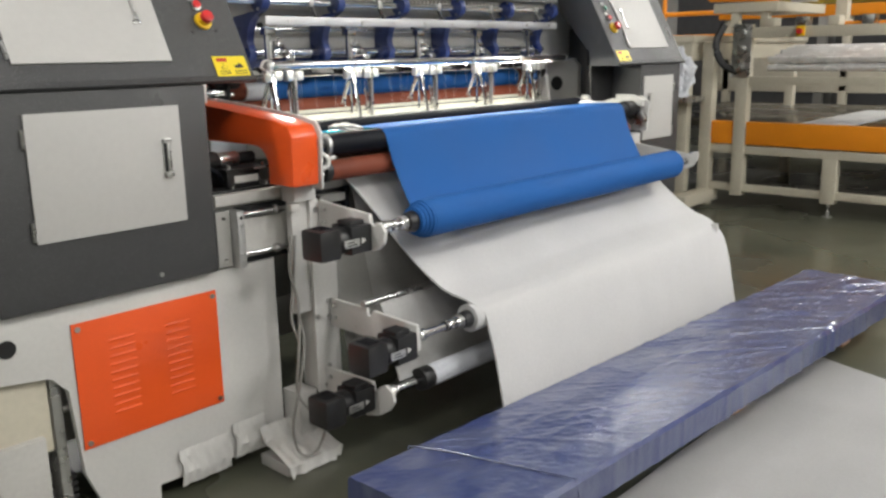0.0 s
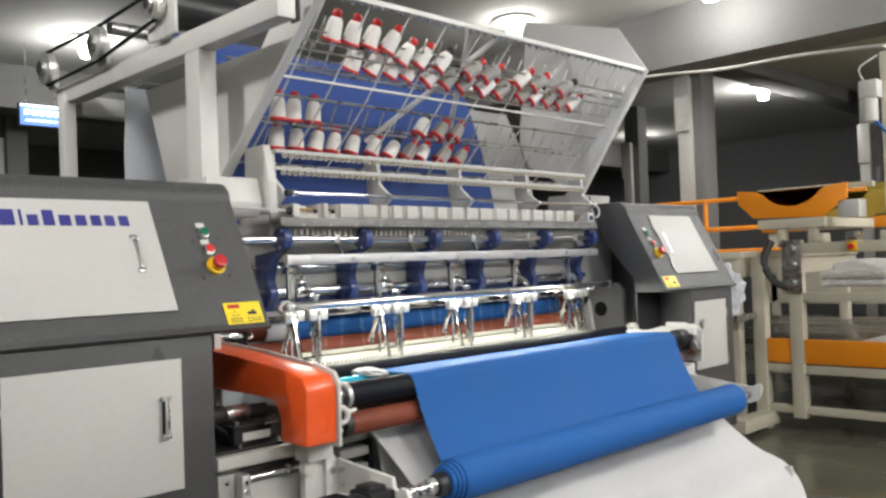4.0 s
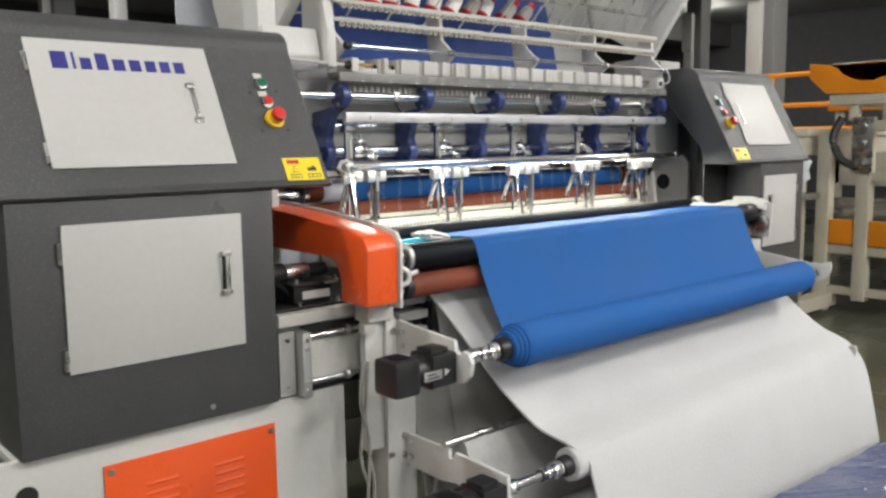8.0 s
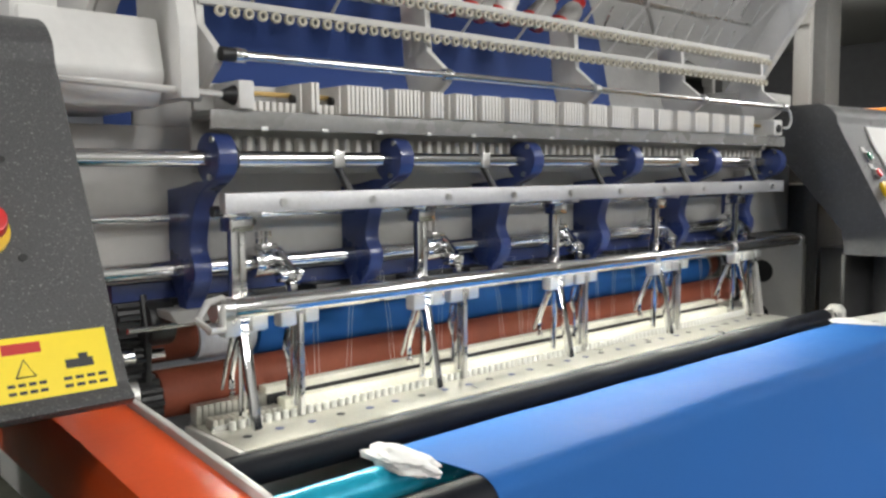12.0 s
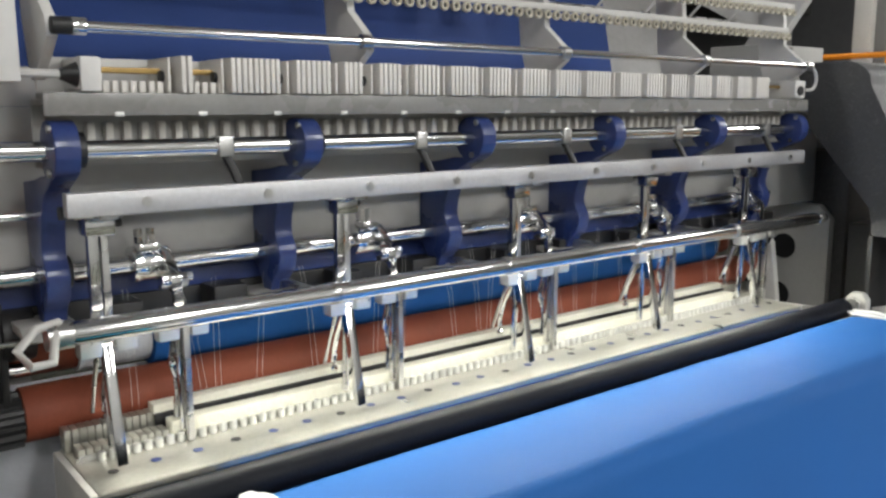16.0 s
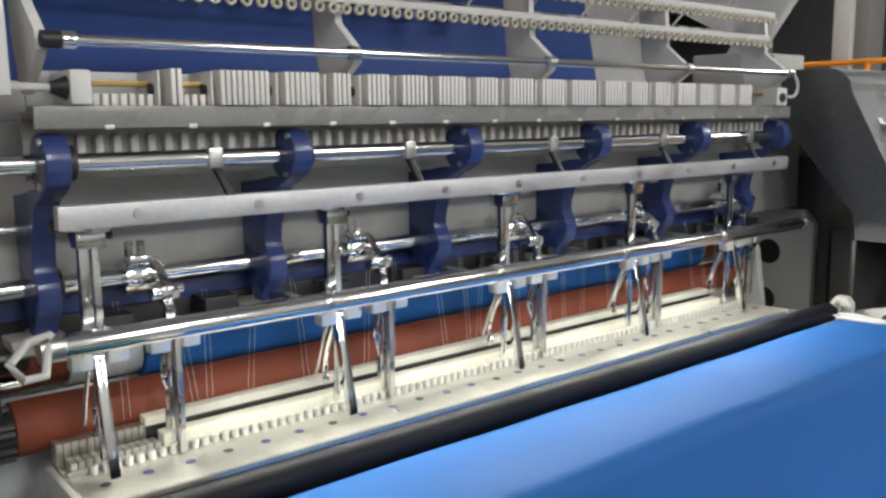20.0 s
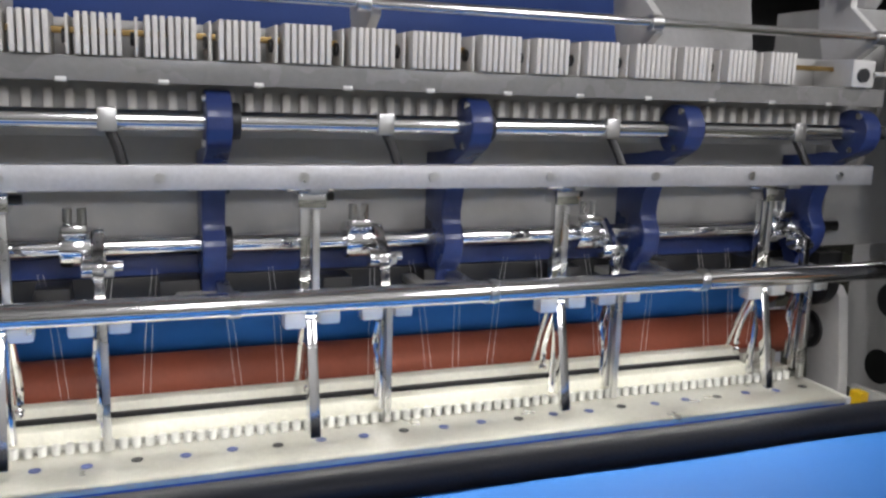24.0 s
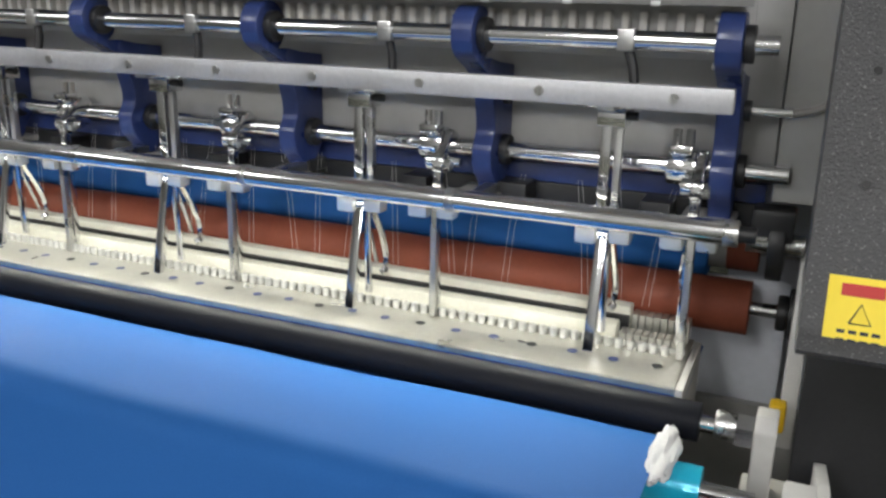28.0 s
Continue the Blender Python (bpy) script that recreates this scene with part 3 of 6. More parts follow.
for px0, px1, pz, sd in ((-0.56, -0.40, 0.062, 5), (-0.385, -0.275, 0.080, 9)):
    part("protective_film", web([(-0.2500, pz + 0.075), (-0.256, pz + 0.055), (-0.255, pz + 0.03), (-0.262, pz + 0.01), (-0.258, pz - 0.012), (-0.253, pz - 0.03)], px0, px1, 48, 0.0015, 0.006, 48.0,
         edge=lambda q: (0.02 * noise.noise(Vector((q * 6, 1.0, 0))), 0.02 * noise.noise(Vector((q * 6, 4.0, 0)))), seed=sd), WHITE, base, "crumpled white plastic film")
part("protective_film", web([(-0.405, 0.004), (-0.402, 0.035), (-0.37, 0.050), (-0.33, 0.060), (-0.29, 0.085), (-0.262, 0.12)], -0.305, -0.11, 30, 0.002, 0.022, 38.0, seed=8), WHITE, base, "crumpled white plastic film")


# ---- orange end arms ----
def end_arm(x_in, x_out, label, mirror):
    a = thing("roller_cover", ((x_in + x_out) / 2, -0.1, 0.83), label, "machine cover")
    prof = [(-0.408, 0.845), (-0.411, 0.985), (-0.393, 1.012), (-0.33, 1.026), (-0.10, 1.050), (0.08, 1.064), (0.24, 1.066), (0.24, 0.960), (-0.02, 0.952), (-0.18, 0.952)]
    for i in range(6):
        t = math.radians(90 + i * 90 / 5)
        prof.append((-0.238 + 0.060 * math.cos(t), 0.892 + 0.058 * math.sin(t)))
    prof += [(-0.296, 0.845)]
    part("shell", prism(prof, min(x_in, x_out), max(x_in, x_out), 0.010), ORANGE, a, "glossy orange sheet cover")
    big = [(y - 0.008 if y < -0.3 else y, z + (0.006 if z > 0.97 else -0.012)) for y, z in prof]
    e0, e1 = (x_in, x_in + 0.009) if not mirror else (x_in - 0.009, x_in)
    e = part("end_plate", prism(big, e0, e1, 0.002), WHITE, a, "off-white steel end plate")
    for y, z in ((-0.385, 0.86), (-0.385, 0.99), (-0.12, 1.02)):
        part("screw", cyl((e1 if not mirror else e0, y, z), ((e1 + 0.004) if not mirror else (e0 - 0.004), y, z), 0.007, seg=10), STEEL, e)
    return a


hw = end_arm(-0.146, -0.238, "orange curved sheet cover over the roller end, beside the grey cabinet", False)
part("bearing_hub", cyl((-0.137, -0.335, 0.941), (-0.074, -0.335, 0.941), 0.027, seg=22, bevel=0.003), BLACK, hw)
part("bearing_ring", cyl((-0.073, -0.335, 0.941), (-0.060, -0.335, 0.941), 0.037, seg=28, bevel=0.003), ALU, hw, "pale aluminium bearing ring")
part("bearing_ring", cyl((-0.100, -0.335, 0.941), (-0.090, -0.335, 0.941), 0.033, seg=28, bevel=0.003), STEEL, hw)
part("bearing_hub", cyl((-0.137, -0.345, 0.868), (-0.088, -0.345, 0.868), 0.020, seg=22, bevel=0.003), BLACK, hw)
part("bearing_ring", cyl((-0.087, -0.345, 0.868), (-0.063, -0.345, 0.868), 0.032, seg=28, bevel=0.004), BLACK, hw)
part("bearing_ring", cyl((-0.118, -0.345, 0.868), (-0.108, -0.345, 0.868), 0.026, seg=24, bevel=0.002), STEEL, hw)
part("pinch_lever", pipe([(-0.130, -0.378, 0.920), (-0.112, -0.386, 0.922), (-0.099, -0.389, 0.912), (-0.098, -0.390, 0.898), (-0.106, -0.388, 0.887), (-0.120, -0.386, 0.886)], 0.0080, 10, smooth_steps=4), WHITE, hw, "white hooked pinch lever")
part("lever_pin", cyl((-0.098, -0.389, 0.908), (-0.070, -0.389, 0.912), 0.0060, seg=12, bevel=0.002), WHITE, hw, "white lever pin")
part("clamp_block", box(-0.137, -0.112, -0.398, -0.366, 0.893, 0.916, 0.004), BLACK, hw)
for y, z in ((-0.392, 0.868), (-0.36, 0.832), (-0.31, 0.90)):
    part("bolt", cyl((-0.137, y, z), (-0.120, y, z), 0.0065, seg=8), CHROME, hw)
a = thing("roller_bracket", (1.70, -0.2, 0.85), "off-white roller bracket beside the narrow cabinet", "roller bracket")
part("end_plate", prism([(-0.40, 0.85), (-0.41, 0.975), (-0.37, 1.0), (-0.22, 0.985), (-0.06, 0.94), (0.10, 0.93), (0.10, 0.86)], 1.690, 1.702, 0.002), WHITE, a)
part("cover", prism([(-0.39, 0.955), (-0.39, 0.985), (-0.34, 1.005), (-0.26, 1.005), (-0.26, 0.985)], 1.662, 1.689, 0.004), WHITE, a)
part("bearing", cyl((1.600, -0.335, 0.945), (1.688, -0.335, 0.945), 0.036, seg=24, bevel=0.004), BLACK, a)
part("gear", cyl((1.655, -0.36, 0.90), (1.688, -0.36, 0.90), 0.045, seg=28, bevel=0.003), STEEL, a)
part("bearing_seat", prism([(-0.142, 0.90), (-0.142, 0.985), (-0.130, 1.000), (-0.106, 1.000), (-0.094, 0.985), (-0.094, 0.90)], 1.630, 1.652, 0.003), FRAME, a)
part("lock_nut", cyl((1.612, -0.118, 0.9725), (1.629, -0.118, 0.9725), 0.019, seg=6), CHROME, a, "chrome lock nut")
part("bracket_foot", box(1.622, 1.688, -0.150, -0.070, 0.885, 0.8995, 0.003), FRAME, a)
for by in (-0.20, -0.235, -0.275):
    part("bolt", cyl((1.689, by, 0.955), (1.676, by, 0.955), 0.008, seg=8), CHROME, a)
part("bearing_cap", cyl((1.590, -0.118, 0.975), (1.612, -0.118, 0.975), 0.016, seg=18, bevel=0.002), STEEL, a)
part("yellow_stop", box(1.640, 1.660, 0.03, 0.055, 0.905, 0.942, 0.005), YPLASTIC, a, "yellow plastic stop block")

# ---- rollers and cloth ----
def roller(name, x0, x1, y, z, r, mat, label, shaft=0.010, seg=36):
    t = thing(name, ((x0 + x1) / 2, y, z), label, "roller")
    part("sleeve", cyl((x0, y, z), (x1, y, z), r, seg=seg, bevel=0.002), mat, t)
    part("axle", cyl((x0 - 0.05, y, z), (x1 + 0.05, y, z), shaft, seg=14), CHROME, t, "chrome axle")
    return t


roller("guide_roller", -0.13, 1.575, -0.118, 0.9725, 0.0215, RUBBER, "black rubber guide roller in front of the needle plate")
roller("front_roller", -0.059, 1.60, -0.335, 0.941, 0.034, RUBBER, "thick black rubber roller under the blue cloth")
roller("lower_roller", -0.062, 1.60, -0.345, 0.868, 0.030, BROWN, "red-brown rubber roller under the black one")
roller("tension_tube", -0.10, 1.590, -0.213, 0.9465, 0.024, CYAN, "tube wrapped in shiny cyan film")
rear = roller("feed_roller", -0.036, 1.598, 0.172, 1.013, 0.037, BROWN, "red-brown rubber feed roller behind the needle plate")
for x0, x1, r in ((1.632, 1.646, 0.024), (1.646, 1.684, 0.035), (-0.17, -0.15, 0.034)):
    part("bearing", cyl((x0, 0.172, 1.013), (x1, 0.172, 1.013), r, seg=24, bevel=0.004), BLACK, rear)
cloth_line = curve_points([(0, 0.155, 0.9540), (0, 0.06, 0.9500), (0, -0.036, 0.9480), (0, -0.072, 0.9470), (0, -0.100, 0.9466), (0, -0.118, 0.9468), (0, -0.138, 0.9525), (0, -0.152, 0.9645), (0, -0.185, 0.9705), (0, -0.235, 0.9735), (0, -0.27, 0.9750), (0, -0.335, 0.9775)], 4)
line = [(p.y, p.z) for p in cloth_line]
for i in range(1, 9):
    t = math.radians(90 + i * 9.5)
    line.append((-0.335 + 0.0365 * math.cos(t), 0.941 + 0.0365 * math.sin(t)))
line += [(-0.392, 0.885), (-0.415, 0.835), (-0.445, 0.780), (-0.480, 0.725), (-0.512, 0.694), (-0.545, 0.679)]
tagged(part("blue_cloth", web(line, 0.155, 1.545, 60, 0.0014, 0.003, 4.0), CLOTH), "plain blue woven cloth drawn over the front rollers", "cloth")
def felt_tuft(x, y, z, sx, sy, sz, seed):
    """A ragged tuft of felt at the cloth's edge."""
    bm = bmesh.new()
    bmesh.ops.create_icosphere(bm, subdivisions=4, radius=1)
    for v in bm.verts:
        w = 1 + 0.4 * noise.noise(v.co * 1.6 + Vector((seed, 0, 0))) + 0.16 * noise.noise(v.co * 4.5 + Vector((0, seed, 0)))
        v.co = Vector((x + v.co.x * sx * w, y + v.co.y * sy * w, z + max(v.co.z, -0.35) * sz * w))
    tagged(part("felt_edge", bm, FELT), "ragged white felt tuft beside the blue cloth", "felt")


felt_tuft(0.122, -0.225, 0.9735, 0.030, 0.062, 0.013, 1.0)
felt_tuft(1.550, -0.205, 0.9725, 0.013, 0.060, 0.010, 4.0)


def wound_roll(name, x0, x1, y, z, r, layers, mat, label, core_r, reach):
    t = thing(name, ((x0 + x1) / 2, y, z), label, "cloth roll")
    bm = bmesh.new()
    seg, nx = 48, 46
    rings = []
    for i in range(nx + 1):
        x = x0 + (x1 - x0) * i / nx
        ring = []
        for j in range(seg):
            a = 2 * math.pi * j / seg
            rr = r * (1 + 0.018 * noise.noise(Vector((x * 2.5, math.cos(a) * 0.8, math.sin(a) * 0.8))) + 0.006 * noise.noise(Vector((x * 9, math.cos(a) * 3, math.sin(a) * 3))))
            ring.append(bm.verts.new((x, y + rr * math.cos(a), z + rr * math.sin(a))))
        rings.append(ring)
    for a, b in zip(rings, rings[1:]):
        for j in range(seg):
            bm.faces.new((a[j], a[(j + 1) % seg], b[(j + 1) % seg], b[j]))
    bm.faces.new(rings[0])
    bm.faces.new(rings[-1])
    bmesh.ops.recalc_face_normals(bm, faces=bm.faces[:])
    part("outer_wrap", bm, mat, t)
    for i in range(layers):
        f = 0.985 - 0.085 * i
        part("layer", cyl((x0 - 0.011 * (i + 1), y, z), (x0 + 0.02, y, z), r * f, seg=40, bevel=0.002), mat, t)
    part("layer", cyl((x1 - 0.02, y, z), (x1 + 0.003, y, z), r * 0.9, seg=40, bevel=0.002), mat, t)
    for s, e in ((x0, -1), (x1, 1)):
        k = s + e * 0.011 * layers * (1 if e < 0 else 0.1)
        wide = 1.05 if e < 0 else 0.85 * r / core_r
        part("flange", cyl((k, y, z), (k + e * 0.030, y, z), core_r * wide, core_r * wide * 0.85, seg=28, bevel=0.003), BLACK, t, "black chuck flange")
        part("chuck", cyl((k + e * 0.028, y, z), (k + e * 0.062, y, z), 0.019, seg=20, bevel=0.002), CHROME, t, "chrome chuck")
        for d in (0.034, 0.046, 0.098):
            part("chuck_groove", cyl((k + e * d, y, z), (k + e * (d + 0.005), y, z), 0.0215 if d < 0.09 else 0.0150, seg=18, bevel=0.001), STEEL if d < 0.09 else BLACK, t)
        part("axle", cyl((k + e * 0.06, y, z), (k + e * (reach if e < 0 else 0.10), y, z), 0.012, seg=16), CHROME, t)
        part("chuck_ring", cyl((k + e * 0.072, y, z), (k + e * 0.088, y, z), 0.0165, seg=18, bevel=0.002), CHROME, t)
    return t


wound_roll("cloth_roll", 0.085, 1.575, -0.585, 0.732, 0.056, 4, CLOTH, "roll of plain blue cloth wound on a chrome shaft", 0.030, 0.126)
wound_roll("batting_roll", 0.165, 1.70, -0.690, 0.435, 0.042, 1, FELT, "roll of white fluffy batting on the lower shaft", 0.026, 0.214)
thin = thing("paper_tube", (0.9, -0.60, 0.255), "thin white tube on the lowest shaft", "tube")
part("tube", cyl((0.075, -0.60, 0.255), (1.60, -0.60, 0.255), 0.033, seg=28, bevel=0.002), PAPER, thin)
part("flange", cyl((0.035, -0.60, 0.255), (0.078, -0.60, 0.255), 0.035, seg=24, bevel=0.003), BLACK, thin)
part("axle", cyl((-0.09, -0.60, 0.255), (0.05, -0.60, 0.255), 0.012, seg=16), CHROME, thin)

felt_line = [(p.y, p.z) for p in curve_points([(0, -0.24, 0.86), (0, -0.36, 0.752), (0, -0.50, 0.618), (0, -0.60, 0.533), (0, -0.655, 0.503), (0, -0.697, 0.484), (0, -0.730, 0.458), (0, -0.752, 0.415), (0, -0.770, 0.35), (0, -0.787, 0.27), (0, -0.812, 0.13), (0, -0.83, 0.03), (0, -0.86, 0.010)], 7)]
tagged(part("batting_sheet", web(felt_line, 0.185, 1.70, 60, 0.006, 0.008, 1.5, edge=lambda s: (-0.125 * (1 - min(s * 2.0, 1)) + 0.006 * noise.noise(Vector((s * 9, 3.1, 0))), 0.075 * s ** 0.7 - 0.055 * max(0, 1 - s * 3.0) + 0.012 * noise.noise(Vector((s * 7, 8.3, 0))))), FELT),
       "soft white batting sheet hanging over the roll to the floor", "batting")
back_line = [(p.y, p.z) for p in curve_points([(0, -0.489, 0.502), (0, -0.512, 0.470), (0, -0.53, 0.39), (0, -0.577, 0.262)], 5)]
tagged(part("liner_sheet", web(back_line, -0.020, 1.60, 40, 0.003, 0.004, 2.0, seed=7), LINER), "grey liner sheet running from a rod down to the thin tube", "sheet")
rod = thing("tie_rod", (0.8, -0.500, 0.497), "dark steel tie rod between the unwinding stands", "rod")
part("rod", cyl((-0.085, -0.500, 0.497), (1.70, -0.500, 0.497), 0.010, seg=14), STEEL, rod)


# ---- unwinding stands ----
def gear_motor(parent, x, y, z, sgn):
    """A black geared motor lying along x; the shaft end is at x."""
    def span(a, b):
        return sorted((x - sgn * a, x - sgn * b))
    x0, x1 = span(0.0, 0.072)
    m = part("geared_motor", box(x0, x1, y - 0.039, y + 0.039, z - 0.039, z + 0.039, 0.007), BLACK, parent, "black geared motor")
    x0, x1 = span(0.066, 0.078)
    part("flange_ring", box(x0, x1, y - 0.041, y + 0.041, z - 0.041, z + 0.041, 0.010), BLACK, m)
    part("can", cyl((x - sgn * 0.076, y, z), (x - sgn * 0.13, y, z), 0.038, seg=28, bevel=0.004), BLACK, m)
    x0, x1 = span(0.112, 0.186)
    part("fan_cover", box(x0, x1, y - 0.043, y + 0.043, z - 0.043, z + 0.043, 0.013), BLACK, m)
    for i in range(5):
        part("vent_slot", box(x0 + 0.016 + i * 0.009, x0 + 0.020 + i * 0.009, y - 0.026, y + 0.026, z + 0.0425, z + 0.0445, 0.0008), RUBBER, m)
    x0, x1 = span(0.018, 0.070)
    part("terminal_box", box(x0, x1, y - 0.028, y + 0.028, z + 0.037, z + 0.052, 0.004), BLACK, m)
    x0, x1 = span(0.050, 0.104)
    part("type_plate", box(x0, x1, y - 0.0425, y - 0.0415, z - 0.016, z + 0.006, 0.0004), ALU, m, "small silver type plate")
    for i in range(2):
        part("print_bar", box(x0 + 0.008, x1 - 0.010 - 0.010 * i, y - 0.0432, y - 0.0424, z - 0.011 + i * 0.008, z - 0.008 + i * 0.008), INK_BLACK, m)
    u, v = span(0.024, 0.040)
    part("arrow_mark", prism([(u, z - 0.012), (v, z - 0.003), (u, z + 0.006)], y - 0.0402, y - 0.0388, axis="y"), WHITE, m, "white direction arrow")
    for dz in (-0.031, 0.031):
        part("bolt", cyl((x, y - 0.031, z + dz), (x + sgn * 0.006, y - 0.031, z + dz), 0.005, seg=8), STEEL, m)


def stand(xp, sgn, label, with_motors):
    """An upright with three forward arms that carry the roll shafts; sgn: towards the rolls."""
    s = thing("unwind_stand", (xp, -0.33, 0.0), label, "unwinding stand", "stands at the roll ends")
    x0, x1 = sorted((xp - sgn * 0.035, xp + sgn * 0.105))
    u0, u1 = (x0 + 0.055, x1 + 0.008) if with_motors else (x0, x1 - 0.04)
    face = ([(u0, 0.79), (-0.10, 0.79), (-0.085, 0.775), (u1, 0.715)] if with_motors else [(u0, 0.79), (u1, 0.79)]) + [((u0 + u1) / 2 + (u1 - u0) / 2 * math.cos(math.radians(a)), 0.225 + 0.065 * math.sin(math.radians(a))) for a in range(0, -181, -20)]
    part("upright", prism(face, -0.3365, -0.3225, 0.003, axis="y"), WHITE, s)
    f0, f1 = (u1 - 0.014, u1 - 0.002) if with_motors else (u0 + 0.002, u0 + 0.014)
    part("flange", box(f0, f1, -0.322, -0.25, 0.23, 0.712 if with_motors else 0.79, 0.002), WHITE, s)
    part("base_bar", box(x0, -0.088 if with_motors else f0 - 0.002, -0.3215, -0.298 if with_motors else -0.24, 0.455, 0.79, 0.003), WHITE, s)
    part("foot_column", box(x0 - 0.004, x0 + 0.062, -0.318, -0.235, 0.036, 0.205 if with_motors else 0.454, 0.003), WHITE, s)
    part("rear_column", box(u0 + 0.012, f0 - 0.002, -0.320, -0.25, 0.20, 0.454, 0.003), WHITE, s)
    part("head_block", box(x0 - 0.005, x0 + 0.075, -0.345, -0.285, 0.7905, 0.836, 0.006), WHITE, s)
    part("clamp_block", box(x0 - 0.022, x0 + 0.012, -0.352, -0.325, 0.765, 0.789, 0.005), FRAME, s)
    hooked = ([(-0.337, 0.70), (-0.337, 0.787), (-0.40, 0.780), (-0.552, 0.768), (-0.556, 0.744), (-0.571, 0.736), (-0.581, 0.748), (-0.600, 0.744), (-0.613, 0.722), (-0.606, 0.692), (-0.585, 0.672), (-0.552, 0.664), (-0.515, 0.666), (-0.40, 0.70)],
              [(-0.337, 0.397), (-0.337, 0.483), (-0.500, 0.481), (-0.503, 0.462), (-0.515, 0.460), (-0.525, 0.479), (-0.700, 0.471), (-0.706, 0.400), (-0.68, 0.386), (-0.60, 0.385), (-0.53, 0.402), (-0.465, 0.395)],
              [(-0.337, 0.19), (-0.337, 0.272), (-0.545, 0.276), (-0.550, 0.254), (-0.562, 0.252), (-0.575, 0.268), (-0.600, 0.280), (-0.626, 0.264), (-0.632, 0.236), (-0.612, 0.205), (-0.572, 0.18), (-0.52, 0.166), (-0.44, 0.17)])
    arms = ((-0.585, 0.732, 0.091, 0.053, 0.060, -0.026), (-0.690, 0.435, 0.066, 0.078, 0.025, -0.020), (-0.60, 0.255, 0.096, 0.048, 0.080, -0.022))
    for prof, (y, z, arm_x, reach, back, drop) in zip(hooked, arms):
        p0, p1 = (-arm_x - 0.006, -arm_x + 0.006) if with_motors else sorted((xp + sgn * 0.055, xp + sgn * 0.067))
        if not with_motors:
            prof = [(-0.325, z - 0.005), (-0.325, z + 0.064), (y + 0.05, z + 0.036), (y - 0.016, z + 0.030), (y - 0.030, z + 0.040), (y - 0.048, z + 0.042), (y - 0.054, z + 0.030),
                    (y - 0.050, z + 0.004), (y - 0.030, z - 0.024), (y, z - 0.034), (y + 0.03, z - 0.022), (y + 0.05, z - 0.004)]
        arm = part("arm", prism(prof, p0, p1, 0.0015), WHITE, s, "white steel arm plate" if with_motors else "white hooked steel arm")
        b = p1 if sgn > 0 else p0
        part("bearing", cyl((b, y, z), (b + sgn * 0.026, y, z), 0.018, seg=20, bevel=0.002), STEEL, arm)
        if with_motors:
            for by, bz in ((-0.362, 0.030), (-0.362, -0.008)):
                part("bolt", cyl((p0, by, z + bz), (p0 - 0.006, by, z + bz), 0.007, seg=8), STEEL, arm)
            gear_motor(arm, xp + reach, y + back, z + drop, sgn)
        else:
            for dz in (0.012, 0.046):
                part("bolt", cyl((b, -0.345, z + dz), (b + sgn * 0.006, -0.345, z + dz), 0.007, seg=8), STEEL, arm)
    for bx, bz in (((0.072, 0.478), (0.072, 0.428), (0.029, 0.437), (0.081, 0.738), (0.052, 0.215), (0.040, 0.76)) if with_motors else ((0.03, 0.53), (0.03, 0.46), (0.03, 0.20), (-0.03, 0.77), (-0.03, 0.47))):
        part("bolt", cyl((xp + sgn * bx, -0.336, bz), (xp + sgn * bx, -0.343, bz), 0.008, seg=8), STEEL, s)
    return s


stand(-0.150, 1, "white steel unwinding stand with three black geared motors", True)
stand(1.770, -1, "white steel unwinding stand without motors", False)
loops = ([(-0.215, -0.35, 0.70), (-0.225, -0.352, 0.60), (-0.205, -0.356, 0.50), (-0.215, -0.36, 0.36), (-0.235, -0.37, 0.24), (-0.19, -0.385, 0.17), (-0.11, -0.395, 0.18), (-0.05, -0.40, 0.27), (-0.045, -0.42, 0.36), (-0.07, -0.45, 0.42)],
         [(-0.205, -0.352, 0.47), (-0.195, -0.36, 0.38), (-0.23, -0.375, 0.26), (-0.275, -0.39, 0.15), (-0.265, -0.405, 0.07), (-0.215, -0.41, 0.055), (-0.175, -0.41, 0.11), (-0.165, -0.41, 0.19)],
         [(-0.20, -0.352, 0.70), (-0.212, -0.349, 0.57), (-0.226, -0.349, 0.46), (-0.205, -0.352, 0.38)])
for pts in loops:
    tagged(part("cable", pipe(pts, 0.0042, 8, smooth_steps=6), CABLE), "grey motor cable looped down the unwinding stand", "cable")

# adjusting slide between cabinet and stand
sl = thing("adjusting_slide", (-0.20, -0.22, 0.61), "grey metal slide with chrome rods and a bolted aluminium end plate", "guide slide")
part("back_plate", box(-0.40, 0.085, -0.235, -0.215, 0.615, 0.80, 0.002), PANEL, sl)
part("end_plate", box(-0.345, -0.322, -0.290, -0.236, 0.622, 0.782, 0.002), ALU, sl, "bolted aluminium end plate")
part("side_plate", box(-0.392, -0.347, -0.258, -0.236, 0.626, 0.784, 0.002), PANEL, sl)
part("slide_block", box(-0.320, -0.120, -0.256, -0.236, 0.640, 0.752, 0.003), FRAME, sl)
part("slot", box(-0.320, -0.12, -0.244, -0.236, 0.754, 0.786, 0.001), BLACK, sl, "dark slot of the slide")
part("slot", box(-0.320, -0.12, -0.244, -0.236, 0.622, 0.638, 0.001), BLACK, sl, "dark slot of the slide")
for rz in (0.768, 0.654):
    part("guide_rod", cyl((-0.322, -0.270, rz), (-0.135, -0.270, rz), 0.0065, seg=14), CHROME, sl, "chrome guide rod")
    part("rod_collar", cyl((-0.212, -0.270, rz), (-0.196, -0.270, rz), 0.013, seg=16, bevel=0.002), STEEL, sl)
